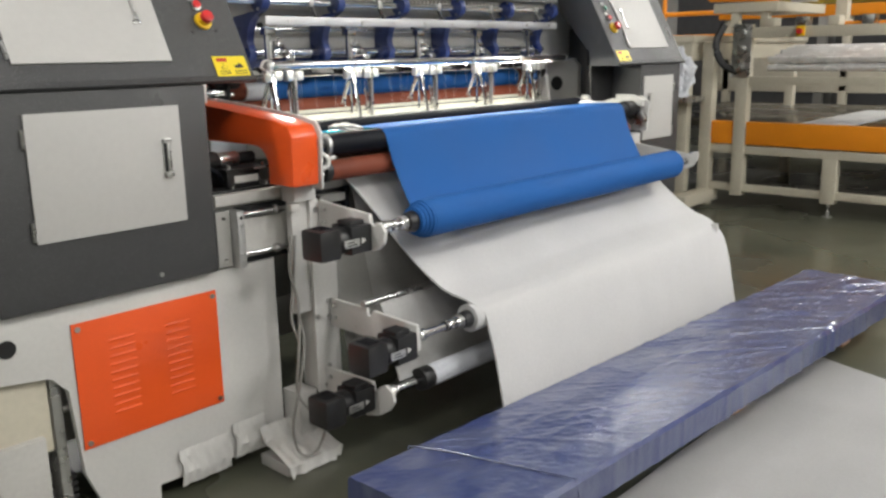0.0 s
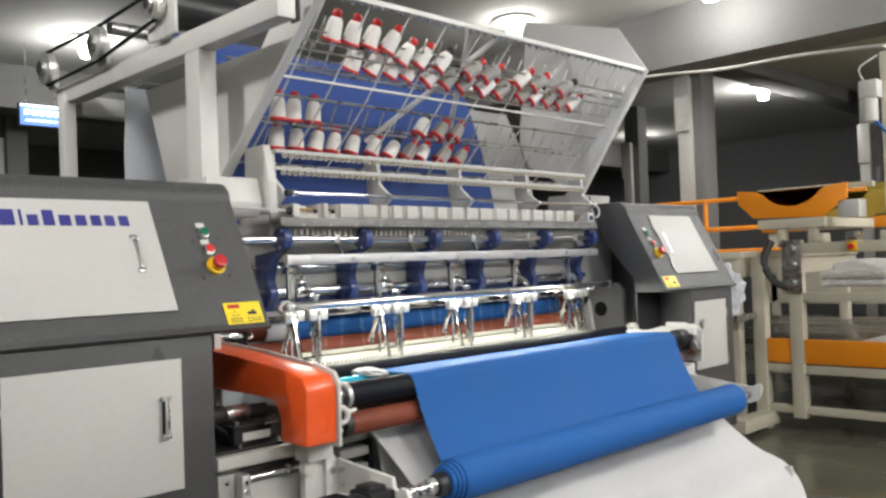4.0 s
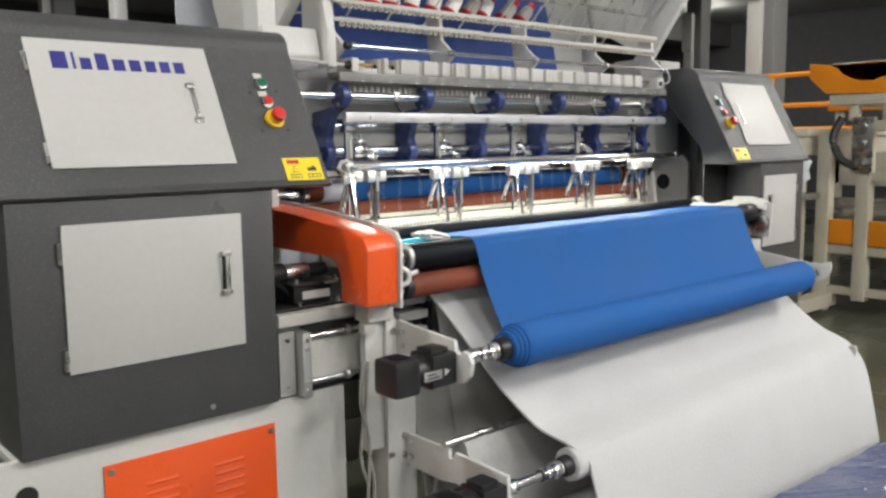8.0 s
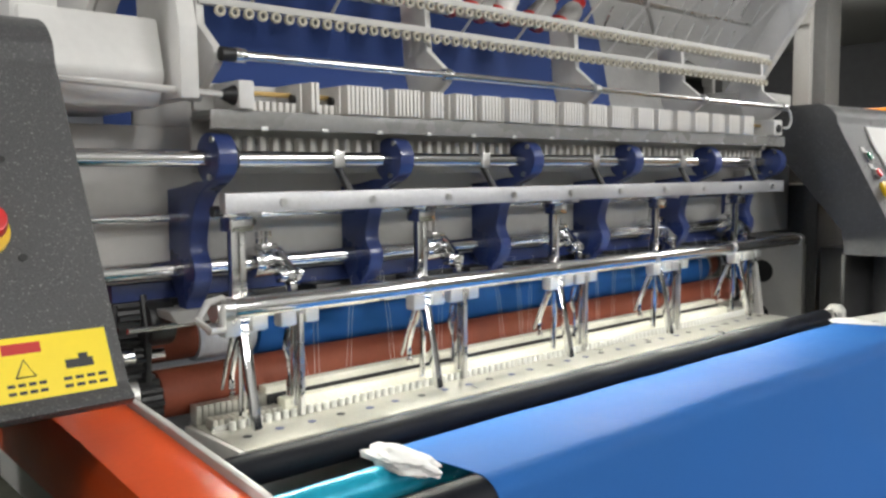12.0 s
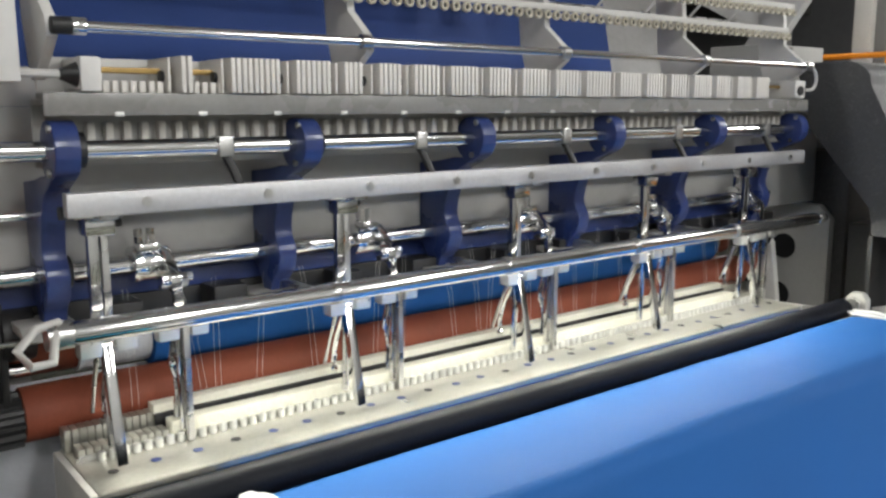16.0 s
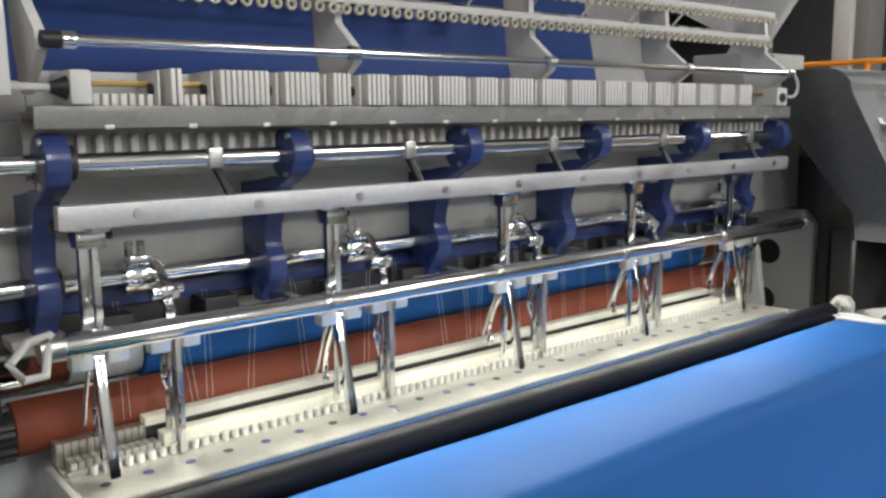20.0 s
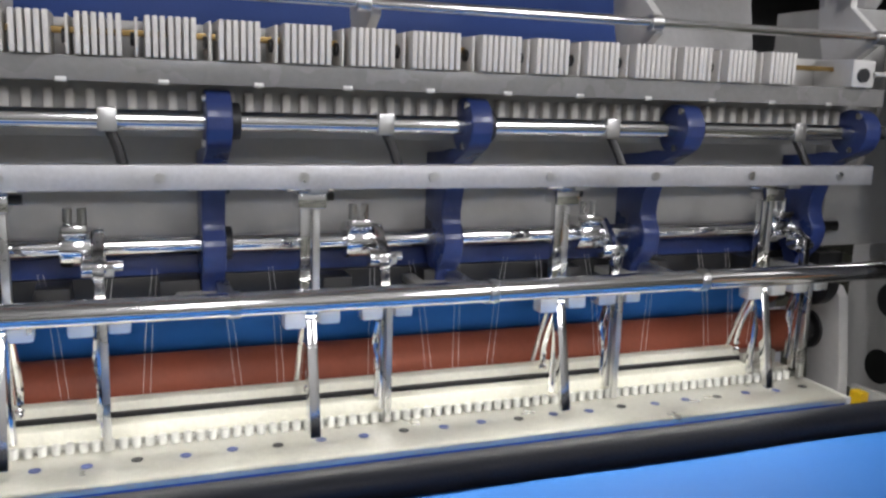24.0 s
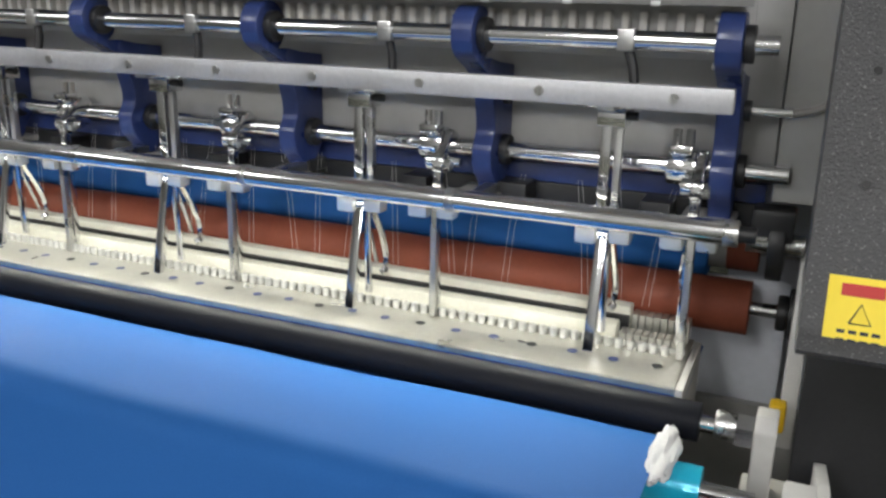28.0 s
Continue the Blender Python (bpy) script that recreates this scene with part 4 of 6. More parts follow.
for z in (0.640, 0.660, 0.742, 0.764):
    part("bolt", cyl((-0.334, -0.290, z), (-0.334, -0.295, z), 0.0055, seg=8), STEEL, sl)
for z in (0.645, 0.765):
    part("bolt", cyl((-0.370, -0.258, z), (-0.370, -0.263, z), 0.0055, seg=8), STEEL, sl)
part("top_bar", box(-0.40, -0.14, -0.275, -0.20, 0.80, 0.830, 0.003), FRAME, sl)
for z0, z1, out, m in ((0.716, 0.734, 0.262, PANEL), (0.752, 0.758, 0.252, STEEL), (0.758, 0.782, 0.266, PANEL), (0.798, 0.832, 0.258, PANEL)):
    part("slide_rail", box(-0.030, 0.070, -out, -0.2355, z0, z1, 0.003), m, sl)
part("rail_backing", box(-0.030, 0.078, -0.240, -0.2352, 0.70, 0.84, 0.001), BLACK, sl, "dark groove behind the rails")
part("rail_cap", box(0.071, 0.083, -0.268, -0.2355, 0.70, 0.80, 0.003), RUBBER, sl)
dm = thing("drive_motor", (-0.33, -0.17, 0.83), "black geared drive motor under the orange arm", "motor")
part("base", box(-0.40, -0.16, -0.25, -0.11, 0.8305, 0.838, 0.002), BLACK, dm)
part("gearbox", box(-0.325, -0.215, -0.225, -0.12, 0.8385, 0.884, 0.006), BLACK, dm)
part("flange", box(-0.335, -0.190, -0.238, -0.12, 0.8845, 0.892, 0.003), BLACK, dm)
part("can", cyl((-0.325, -0.172, 0.913), (-0.385, -0.172, 0.913), 0.026, seg=28, bevel=0.004), BLACK, dm)
part("coupling", cyl((-0.321, -0.172, 0.913), (-0.255, -0.172, 0.913), 0.021, seg=28, bevel=0.005), STEEL, dm, "bright steel coupling")
part("collar", cyl((-0.254, -0.172, 0.913), (-0.20, -0.172, 0.913), 0.017, seg=24, bevel=0.003), BLACK, dm)
part("type_plate", box(-0.302, -0.222, -0.2275, -0.2255, 0.850, 0.870, 0.0006), WHITE, dm, "white type plate")
part("clamp_plate", box(-0.245, -0.205, -0.242, -0.2385, 0.885, 0.891, 0.001), ALU, dm, "bright aluminium clamp plate")
for bx in (-0.318, -0.206):
    part("bolt", cyl((bx, -0.225, 0.892), (bx, -0.225, 0.902), 0.006, seg=8), STEEL, dm)
    part("bolt", cyl((bx, -0.238, 0.838), (bx, -0.238, 0.848), 0.006, seg=8), STEEL, dm)
part("hose", pipe([(-0.335, -0.21, 0.86), (-0.36, -0.235, 0.885), (-0.385, -0.22, 0.90), (-0.41, -0.17, 0.89)], 0.007, 8, smooth_steps=5), RUBBER, dm, "black motor cable")

# ---- quilting head ----
head = thing("quilting_unit", (0.775, 0.1, 0.90), "multi-needle quilting unit with chrome shafts and navy hangers", "quilting unit")
part("back_beam", box(-0.199, 1.606, 0.150, 0.27, 1.188, 1.415, 0.004), BEAM, head, "grey painted main beam")
part("cloth_strip", box(-0.10, 1.60, 0.153, 0.20, 1.161, 1.187, 0.002), NAVY, head, "navy strip under the beam")
part("back_wall", box(-0.06, 1.60, 0.1505, 0.158, 1.4152, 1.464, 0.001), BEAM, head)
part("tray", box(-0.02, 1.57, -0.0040, 0.050, 1.4165, 1.4225, 0.001), TRAY, head, "grey sheet tray")
part("tray_lip", box(-0.02, 1.57, -0.0070, -0.0045, 1.4045, 1.4295, 0.0008), TRAY, head, "dull reflective tray lip")
part("comb_sheet", box(-0.02, 1.57, 0.0505, 0.0545, 1.345, 1.4225, 0.001), BEAM, head, "grey sheet behind the comb of guide teeth")
tooth = mesh_of(box(-0.0052, 0.0052, -0.010, 0.006, -0.017, 0.018, 0.004), CERAMIC, "tooth")
for i in range(72):
    part("guide_tooth", tooth, None, head, at=(0.02 + i * 0.0213, 0.0475, 1.379))
for i in range(15):
    part("clip", box(0.055 + i * 0.1005, 0.066 + i * 0.1005, -0.0085, -0.0072, 1.4030, 1.4085, 0.0006), ALU, head)
part("side_plate", prism([(0.088, 0.84), (0.088, 1.125), (0.12, 1.160), (0.32, 1.160), (0.32, 0.84)], 1.890, 1.915, 0.004), WHITE, head, "pale end frame plate")
part("rear_body", box(1.920, 2.20, 0.06, 0.30, 0.52, 1.30, 0.004), GREY, head, "dark grey rear housing")
part("rear_body", box(1.866, 2.20, 0.150, 0.27, 1.305, 1.50, 0.004), GREY, head)
part("bearing_plate", prism([(0.084, 0.86), (0.090, 0.95), (0.102, 1.03), (0.110, 1.085), (0.124, 1.102), (0.168, 1.104), (0.176, 1.08), (0.160, 0.86)], 1.652, 1.672, 0.003), WHITE, head, "white bearing plate")
for gy, gz, gr in ((0.14, 1.115, 0.048), (0.235, 1.085, 0.035)):
    part("pulley", cyl((1.612, gy, gz), (1.632, gy, gz), gr, seg=28, bevel=0.003), BLACK, head, "black belt pulley")
    part("hub", cyl((1.585, gy, gz), (1.655, gy, gz), 0.014, seg=16), STEEL, head)
part("side_plate", prism([(0.04, 0.90), (0.04, 1.15), (0.15, 1.20), (0.15, 1.55), (0.30, 1.55), (0.30, 0.90)], -0.222, -0.200, 0.003), WHITE, head, "white end frame plate")
part("end_wall", box(1.6085, 1.862, 0.122, 0.28, 1.172, 1.56, 0.003), PANEL, head, "light grey end panel")
for hy, hz in ((0.212, 1.040), (0.222, 0.905)):
    part("port_hole", cyl((1.8885, hy, hz), (1.8905, hy, hz), 0.034, seg=28), BLACK, head)

LUGS = [0.31 * i for i in range(6)]
part("upper_shaft", cyl((-0.30, 0.018, 1.365), (1.60, 0.018, 1.365), 0.0115, seg=24), CHROME, head, "chrome shaft")
part("middle_shaft", cyl((-0.30, 0.115, 1.283), (1.62, 0.115, 1.283), 0.0065, seg=18), CHROME, head, "thin chrome shaft")
part("lower_shaft", cyl((-0.30, 0.115, 1.208), (1.625, 0.115, 1.208), 0.0125, seg=24), CHROME, head, "chrome shaft")
lug_prof = []
for i in range(22):
    t = math.radians(-62 + i * 232 / 21)
    lug_prof.append((0.018 + 0.0345 * math.cos(t), 1.365 + 0.0345 * math.sin(t)))
front = curve_points([(0, -0.0155, 1.357), (0, -0.006, 1.341), (0, 0.016, 1.329), (0, 0.044, 1.316), (0, 0.064, 1.294), (0, 0.077, 1.262), (0, 0.080, 1.236), (0, 0.068, 1.212), (0, 0.074, 1.184), (0, 0.094, 1.162), (0, 0.098, 1.142)], 4)
lug_prof += [(p.y, p.z) for p in front] + [(0.120, 1.142), (0.130, 1.166), (0.1495, 1.190), (0.1495, 1.322), (0.092, 1.328), (0.060, 1.334)]
lug_mesh = mesh_of(prism([(p[0], p[1]) for p in reversed(lug_prof)], -0.014, 0.014, 0.0045, seg=3), NAVY, "hanger", 50)
collar = mesh_of(cyl((0, 0, 0), (0.012, 0, 0), 0.021, seg=24, bevel=0.002), BLACK, "collar")
for x in LUGS:
    lug = part("hanger", lug_mesh, None, head, "navy cast hanger", at=(x, 0, 0))
    part("cap_screw", cyl((x - 0.0135, 0.000, 1.390), (x - 0.0175, 0.000, 1.390), 0.0045, seg=10), STEEL, lug)
    part("cap_screw", cyl((x - 0.0135, 0.010, 1.340), (x - 0.0175, 0.010, 1.340), 0.0045, seg=10), STEEL, lug)
    part("collar", collar, None, lug, at=(x + 0.013, 0.018, 1.365))
    part("collar", collar, None, lug, at=(x + 0.013, 0.115, 1.208))
    part("collar", mesh_of(cyl((0, 0, 0), (0.010, 0, 0), 0.013, seg=18, bevel=0.002), BLACK, "collar"), None, lug, at=(x + 0.013, 0.115, 1.283))
    part("foot", prism([(0.085, 1.150), (0.150, 1.150), (0.150, 1.140), (0.060, 1.136)], x - 0.045, x + 0.02, 0.002), PANEL, lug)
crank = bmesh.new()
box(-0.010, 0.010, -0.014, 0.014, -0.013, 0.013, 0.003, crank)
crank_mesh = mesh_of(crank, STEEL, "crank")
for i in range(5):
    x = 0.195 + 0.31 * i
    c = part("crank", crank_mesh, None, head, "steel crank block", at=(x, 0.018, 1.365))
    part("link", pipe([(x, 0.018, 1.360), (x + 0.010, 0.010, 1.335), (x + 0.016, 0.000, 1.312)], 0.006, 8), BLACK, c, "black link")
part("needle_bar", box(-0.005, 1.562, -0.012, 0.006, 1.290, 1.318, 0.002), NEEDLEBAR, head, "flat aluminium needle bar")
for i in range(10):
    x = 0.085 + 0.157 * i
    part("bolt", cyl((x, -0.012, 1.304), (x, -0.0145, 1.304), 0.006, seg=10), STEEL, head)

rail = part("front_rail", cyl((-0.02, -0.045, 1.167), (1.572, -0.045, 1.167), 0.0135, seg=28, bevel=0.002), CHROME, head, "chrome front rail")
for x in (0.317, 0.630, 0.938, 1.247):
    part("ring", cyl((x - 0.006, -0.045, 1.167), (x + 0.006, -0.045, 1.167), 0.0150, seg=28, bevel=0.001), STEEL, rail)
    part("bracket", box(x - 0.008, x + 0.008, -0.043, 0.10, 1.150, 1.164, 0.002), STEEL, rail)
part("end_cap", cyl((1.570, -0.045, 1.167), (1.586, -0.045, 1.167), 0.0150, seg=20, bevel=0.002), STEEL, rail)
part("end_screw", cyl((1.586, -0.045, 1.167), (1.604, -0.045, 1.167), 0.0095, seg=12), BLACK, rail)
part("end_cap", cyl((-0.045, -0.045, 1.167), (-0.018, -0.045, 1.167), 0.016, seg=16), STEEL, rail)
part("handle_loop", pipe([(-0.030, -0.045, 1.182), (-0.056, -0.055, 1.180), (-0.080, -0.075, 1.164), (-0.070, -0.086, 1.148), (-0.046, -0.075, 1.146), (-0.038, -0.058, 1.170), (-0.030, -0.045, 1.182)], 0.005, 8), FRAME, rail, "off-white loop handle")


def presser(x):
    """A lifting post with its forked foot."""
    p = part("presser_post", box(x - 0.0125, x + 0.0005, 0.036, 0.050, 1.135, 1.294, 0.002), CHROME, head, "chrome presser post")
    part("side_bar", box(x + 0.004, x + 0.0135, 0.042, 0.054, 1.135, 1.270, 0.002), STEEL, p)
    part("top_clamp", cyl((x - 0.030, 0.030, 1.292), (x + 0.028, 0.030, 1.292), 0.0095, seg=16, bevel=0.002), CHROME, p)
    part("clamp_arm", box(x - 0.010, x + 0.012, -0.010, 0.032, 1.285, 1.300, 0.002), STEEL, p)
    part("split_clamp", prism([(0.026, 1.262), (0.026, 1.280), (0.034, 1.288), (0.056, 1.288), (0.062, 1.280), (0.062, 1.262)], x - 0.0165, x + 0.018, 0.002), CHROME, p, "chrome split clamp")
    part("screw", cyl((x + 0.018, 0.044, 1.275), (x + 0.030, 0.044, 1.275), 0.0055, seg=10), BLACK, p, "black socket screw")
    part("cap_nut", cyl((x - 0.044, 0.030, 1.292), (x - 0.030, 0.030, 1.292), 0.008, seg=10), BLACK, p, "black cap")
    part("foot_clamp", box(x - 0.034, x - 0.007, 0.022, 0.046, 1.114, 1.150, 0.005), SATIN, p, "bright clamp jaw")
    part("foot_clamp", box(x + 0.009, x + 0.036, 0.022, 0.046, 1.118, 1.148, 0.005), SATIN, p, "bright clamp jaw")
    part("foot_pin", cyl((x - 0.028, 0.036, 1.134), (x + 0.030, 0.036, 1.134), 0.0085, seg=14), CHROME, p)
    part("front_leg", prism([(0.028, 1.130), (0.042, 1.130), (0.026, 1.060), (0.007, 0.984), (-0.005, 0.982), (0.012, 1.060)], x - 0.0068, x + 0.0068, 0.0022), CHROME, p)
    part("middle_leg", cyl((x + 0.004, 0.044, 1.130), (x + 0.004, 0.050, 0.992), 0.0058, seg=10), CHROME, p)
    part("rear_leg", pipe([(x + 0.008, 0.046, 1.128), (x + 0.009, 0.078, 1.075), (x + 0.010, 0.092, 1.040), (x + 0.010, 0.090, 1.018), (x + 0.006, 0.084, 1.012)], 0.0052, 8, smooth_steps=3), CHROME, p)
    part("hook", pipe([(x - 0.004, 0.050, 1.126), (x - 0.006, 0.074, 1.070), (x - 0.006, 0.092, 1.025)], 0.003, 8), STEEL, p)


def pusher(x):
    """A clamp on the lower shaft with its push rod."""
    p = part("rod_clamp", cyl((x - 0.030, 0.115, 1.208), (x + 0.006, 0.115, 1.208), 0.0245, seg=24, bevel=0.003), CHROME, head, "chrome rod clamp")
    for dx in (-0.016, 0.000):
        part("bolt", cyl((x + dx - 0.004, 0.105, 1.225), (x + dx - 0.004, 0.105, 1.256), 0.0055, seg=10), STEEL, p)
    part("clamp_ear", box(x - 0.026, x + 0.002, 0.084, 0.112, 1.226, 1.238, 0.003), CHROME, p)
    part("pin", cyl((x + 0.002, 0.080, 1.190), (x + 0.040, 0.080, 1.190), 0.0062, seg=12), CHROME, p)
    part("knuckle", cyl((x - 0.006, 0.075, 1.190), (x + 0.022, 0.075, 1.190), 0.0125, seg=16, bevel=0.002), CHROME, p)
    part("lever", prism([(0.128, 1.220), (0.104, 1.232), (0.080, 1.212), (0.062, 1.196), (0.060, 1.176), (0.074, 1.172), (0.096, 1.190), (0.118, 1.184)], x + 0.006, x + 0.020, 0.003), CHROME, p, "curved chrome lever")
    part("lock_nut", cyl((x + 0.020, 0.072, 1.186), (x + 0.030, 0.072, 1.186), 0.008, seg=6), STEEL, p)
    part("push_rod", box(x + 0.008, x + 0.020, 0.060, 0.071, 0.985, 1.176, 0.0015), CHROME, p)
    part("guide_block", box(x - 0.022, x + 0.007, 0.042, 0.064, 1.114, 1.148, 0.005), SATIN, p, "bright clamp jaw")
    part("guide_block", box(x + 0.022, x + 0.047, 0.042, 0.064, 1.116, 1.146, 0.005), SATIN, p, "bright clamp jaw")
    part("push_bar", box(x + 0.012, x + 0.021, 0.046, 0.056, 0.972, 1.130, 0.0015), STEEL, p)
    part("ball_joint", pipe([(x + 0.008, 0.072, 1.105), (x + 0.006, 0.078, 1.075), (x + 0.010, 0.074, 1.050), (x + 0.008, 0.074, 1.000)], 0.0048, 8, smooth_steps=3), CHROME, p)


for i in range(5):
    presser(0.040 + 0.345 * i)
    pusher(0.130 + 0.345 * i)
for i in range(5):
    x = 0.09 + 0.345 * i
    part("bearing_block", box(x - 0.02, x + 0.02, 0.10, 0.15, 1.125, 1.160, 0.003), BLACK, head)
    part("rear_block", box(x + 0.12, x + 0.17, 0.10, 0.15, 1.125, 1.165, 0.004), BLACK, head)
part("gear_backing", box(-0.199, 0.0, 0.262, 0.270, 0.95, 1.21, 0.002), PANEL, head, "grey sheet behind the gears")
part("rear_rail", box(-0.1, 1.60, 0.152, 0.18, 1.125, 1.160, 0.002), BLACK, head)
part("thin_rod", cyl((-0.1, 0.10, 1.128), (1.61, 0.10, 1.128), 0.004, seg=10), CHROME, head)

# needle plate with its beads and foam strips
plate = thing("needle_plate", (0.775, 0.05, 0.93), "bright steel needle plate with a row of round beads", "needle plate")
part("plate", box(0.0, 1.535, -0.036, 0.132, 0.9620, 0.970, 0.001), PLATE, plate)
part("front_edge", box(0.0, 1.535, -0.0395, -0.0365, 0.9615, 0.9695, 0.001), PLATE, plate)
for x0, x1 in ((-0.010, -0.0005), (1.5355, 1.545)):
    part("end_block", box(x0, x1, -0.0395, 0.128, 0.870, 0.9695, 0.002), FRAME, plate, "deep beige end block")
# added strip: the overhung cloth's shade as dark blue
part("dim_cloth_strip", box(0.34, 1.535, -0.0385, -0.0360, 0.9490, 0.9612, 0.0005), SHADED_CLOTH, plate, "dark blue strip added for the shaded cloth under the plate edge")
part("bed", box(0.0, 1.535, 0.020, 0.125, 0.870, 0.9450, 0.002), PANEL, plate)
for y, z in ((-0.022, 0.945), (-0.022, 0.905), (0.05, 0.90)):
    part("bolt", cyl((-0.0105, y, z), (-0.014, y, z), 0.006, seg=10), STEEL, plate)
hole_mesh = mesh_of(cyl((0, 0, 0.9692), (0, 0, 0.9706), 0.0068, seg=16), BLACK, "hole")
hole_blue = mesh_of(cyl((0, 0, 0.9692), (0, 0, 0.9706), 0.0068, seg=16), NAVY, "hole")
for i in range(28):
    part("hole", hole_blue if i % 3 != 0 else hole_mesh, None, plate, at=(0.033 + i * 0.0545, 0.016 + 0.003 * (i % 2), 0))
bead = mesh_of(cyl((0, 0, 0), (0, 0, 0.013), 0.0056, 0.0052, seg=10, bevel=0.0016), SATIN, "bead")
for i in range(100):
    part("bead", bead, None, plate, at=(0.032 + i * 0.0149, 0.058, 0.970))
part("bead_strip", box(0.003, 1.532, 0.0655, 0.0695, 0.970, 0.978, 0.001), STEEL, plate)
# the shaded gap between the foams, drawn as a black strip
part("gap_shade", box(0.118, 1.450, 0.1025, 0.109, 0.970, 0.9985, 0.001), BLACK, plate, "black strip standing for the shade between the foam strips")
part("foam_strip", box(0.128, 1.440, 0.069, 0.0955, 0.9702, 0.996, 0.004), FOAM, plate, "cream foam strip")
part("foam_strip", box(0.118, 1.450, 0.1095, 0.134, 0.9702, 1.010, 0.004), FOAM, plate, "cream foam strip")
ridge = mesh_of(box(-0.0042, 0.0042, 0.110, 0.133, 0.970, 1.000, 0.001), PLATE, "ridge")
ridge_low = mesh_of(box(-0.0042, 0.0042, 0.070, 0.095, 0.970, 0.986, 0.001), PLATE, "ridge")
for i in range(12):
    part("ridge", ridge, None, plate, at=(0.006 + i * 0.0098, 0, 0))
    part("ridge", ridge_low, None, plate, at=(0.012 + i * 0.0098, 0, 0))
    if i < 8:
        part("ridge", ridge, None, plate, at=(1.456 + i * 0.0098, 0, 0))
        part("ridge", ridge_low, None, plate, at=(1.448 + i * 0.0098, 0, 0))
led = thing("led_strip", (0.775, -0.02, 1.16), "slim white led strip under the chrome rail, lit", "led light")
part("profile", box(0.0, 1.54, -0.029, -0.011, 1.156, 1.162, 0.001), ALU, led)
part("diffuser", box(0.01, 1.53, -0.028, -0.012, 1.1545, 1.1558), LEDGLOW, led, "glowing white diffuser")

# gear train at the open end of the rollers
def toothed(x0, x1, y, z, r, count):
    prof = []
    for i in range(count):
        for u, rr in ((-0.32, r), (-0.14, r + 0.006), (0.14, r + 0.006), (0.32, r)):
            t = 2 * math.pi * (i + u) / count
            prof.append((y + rr * math.cos(t), z + rr * math.sin(t)))
    return prism(prof, x0, x1)


for gx, gy, gz, gr in ((-0.070, 0.165, 1.011, 0.031), (-0.092, 0.172, 1.075, 0.027), (-0.094, 0.180, 1.138, 0.031)):
    g = part("gear", toothed(gx, gx + 0.032, gy, gz, gr, 12), BLACK, head, "black toothed gear")
    part("hub", cyl((gx - 0.010, gy, gz), (gx + 0.042, gy, gz), gr * 0.55, seg=18, bevel=0.002), BLACK, g)
    part("axle", cyl((-0.199, gy, gz), (-0.02, gy, gz), 0.0095, seg=14), CHROME, g)
    part("bearing", cyl((-0.170, gy, gz), (-0.125, gy, gz), 0.019, seg=18, bevel=0.003), STEEL, g)
part("idler", cyl((-0.056, 0.158, 1.127), (-0.016, 0.158, 1.127), 0.035, seg=28, bevel=0.004), BLACK, head, "black idler drum")
part("clevis", prism([(0.128, 0.990), (0.124, 1.030), (0.134, 1.048), (0.158, 1.048), (0.164, 1.030), (0.160, 0.990)], -0.098, -0.074, 0.004), STEEL, head, "steel clevis")
part("tie_bar", cyl((-0.150, 0.140, 1.084), (-0.078, 0.140, 1.084), 0.013, seg=20, bevel=0.002), CHROME, head, "short chrome bar")
part("red_guard", box(-0.190, -0.098, 0.195, 0.225, 1.100, 1.180, 0.004), RED, head, "red guard plate")
part("gear_bracket", prism([(0.145, 1.03), (0.135, 1.12), (0.15, 1.17), (0.20, 1.17), (0.21, 1.03)], -0.060, -0.050, 0.003), BLACK, head, "black gear bracket")

# cloth behind the head
blue_roller = thing("cloth_guide_roller", (0.775, 0.225, 1.085), "guide roller wrapped in blue cloth above the brown roller", "roller")
part("sleeve", cyl((0.150, 0.220, 1.080), (1.535, 0.220, 1.080), 0.042, seg=36, bevel=0.003), CLOTH, blue_roller)
part("core", cyl((-0.035, 0.225, 1.085), (1.565, 0.225, 1.085), 0.034, seg=32, bevel=0.002), CABLE, blue_roller, "grey bare roller end")
part("paper_wrap", cyl((0.048, 0.2235, 1.0835), (0.1495, 0.2235, 1.0835), 0.038, seg=32, bevel=0.002), PAPER, blue_roller, "pale wrap beside the blue cloth")
part("rubber_end", cyl((-0.045, 0.225, 1.085), (0.05, 0.225, 1.085), 0.0348, seg=32, bevel=0.002), BROWN, blue_roller)
part("rubber_end", cyl((1.558, 0.225, 1.085), (1.60, 0.225, 1.085), 0.0348, seg=32, bevel=0.002), BROWN, blue_roller)
tagged(part("pale_lining", web([(0.224, 1.04), (0.221, 0.95), (0.220, 0.80)], -0.12, 1.645, 20, 0.002, 0.003, 4.0, seed=11), PAPER), "pale lining sheet hanging behind the feed roller", "sheet")
tagged(part("end_sheet", web([(0.31, 1.165), (0.308, 1.0), (0.30, 0.80), (0.31, 0.60)], 1.555, 1.700, 8, 0.002, 0.006, 6.0, seed=17), PAPER), "pale sheet hung at the end of the rollers", "sheet")
part("axle", cyl((-0.20, 0.225, 1.085), (1.70, 0.225, 1.085), 0.010, seg=14), STEEL, blue_roller)
rise = [(p.y, p.z) for p in curve_points([(0, 0.285, 1.08), (0, 0.33, 1.30), (0, 0.36, 1.50), (0, 0.42, 1.75), (0, 0.52, 2.02), (0, 0.60, 2.10)], 5)]
# rear cloth takes the darker blue for its shaded stretch
tagged(part("blue_cloth", web(rise, -0.03, 1.34, 36, 0.0014, 0.012, 2.5, seed=5), SHADED_CLOTH), "plain blue cloth rising behind the thread rack", "cloth")
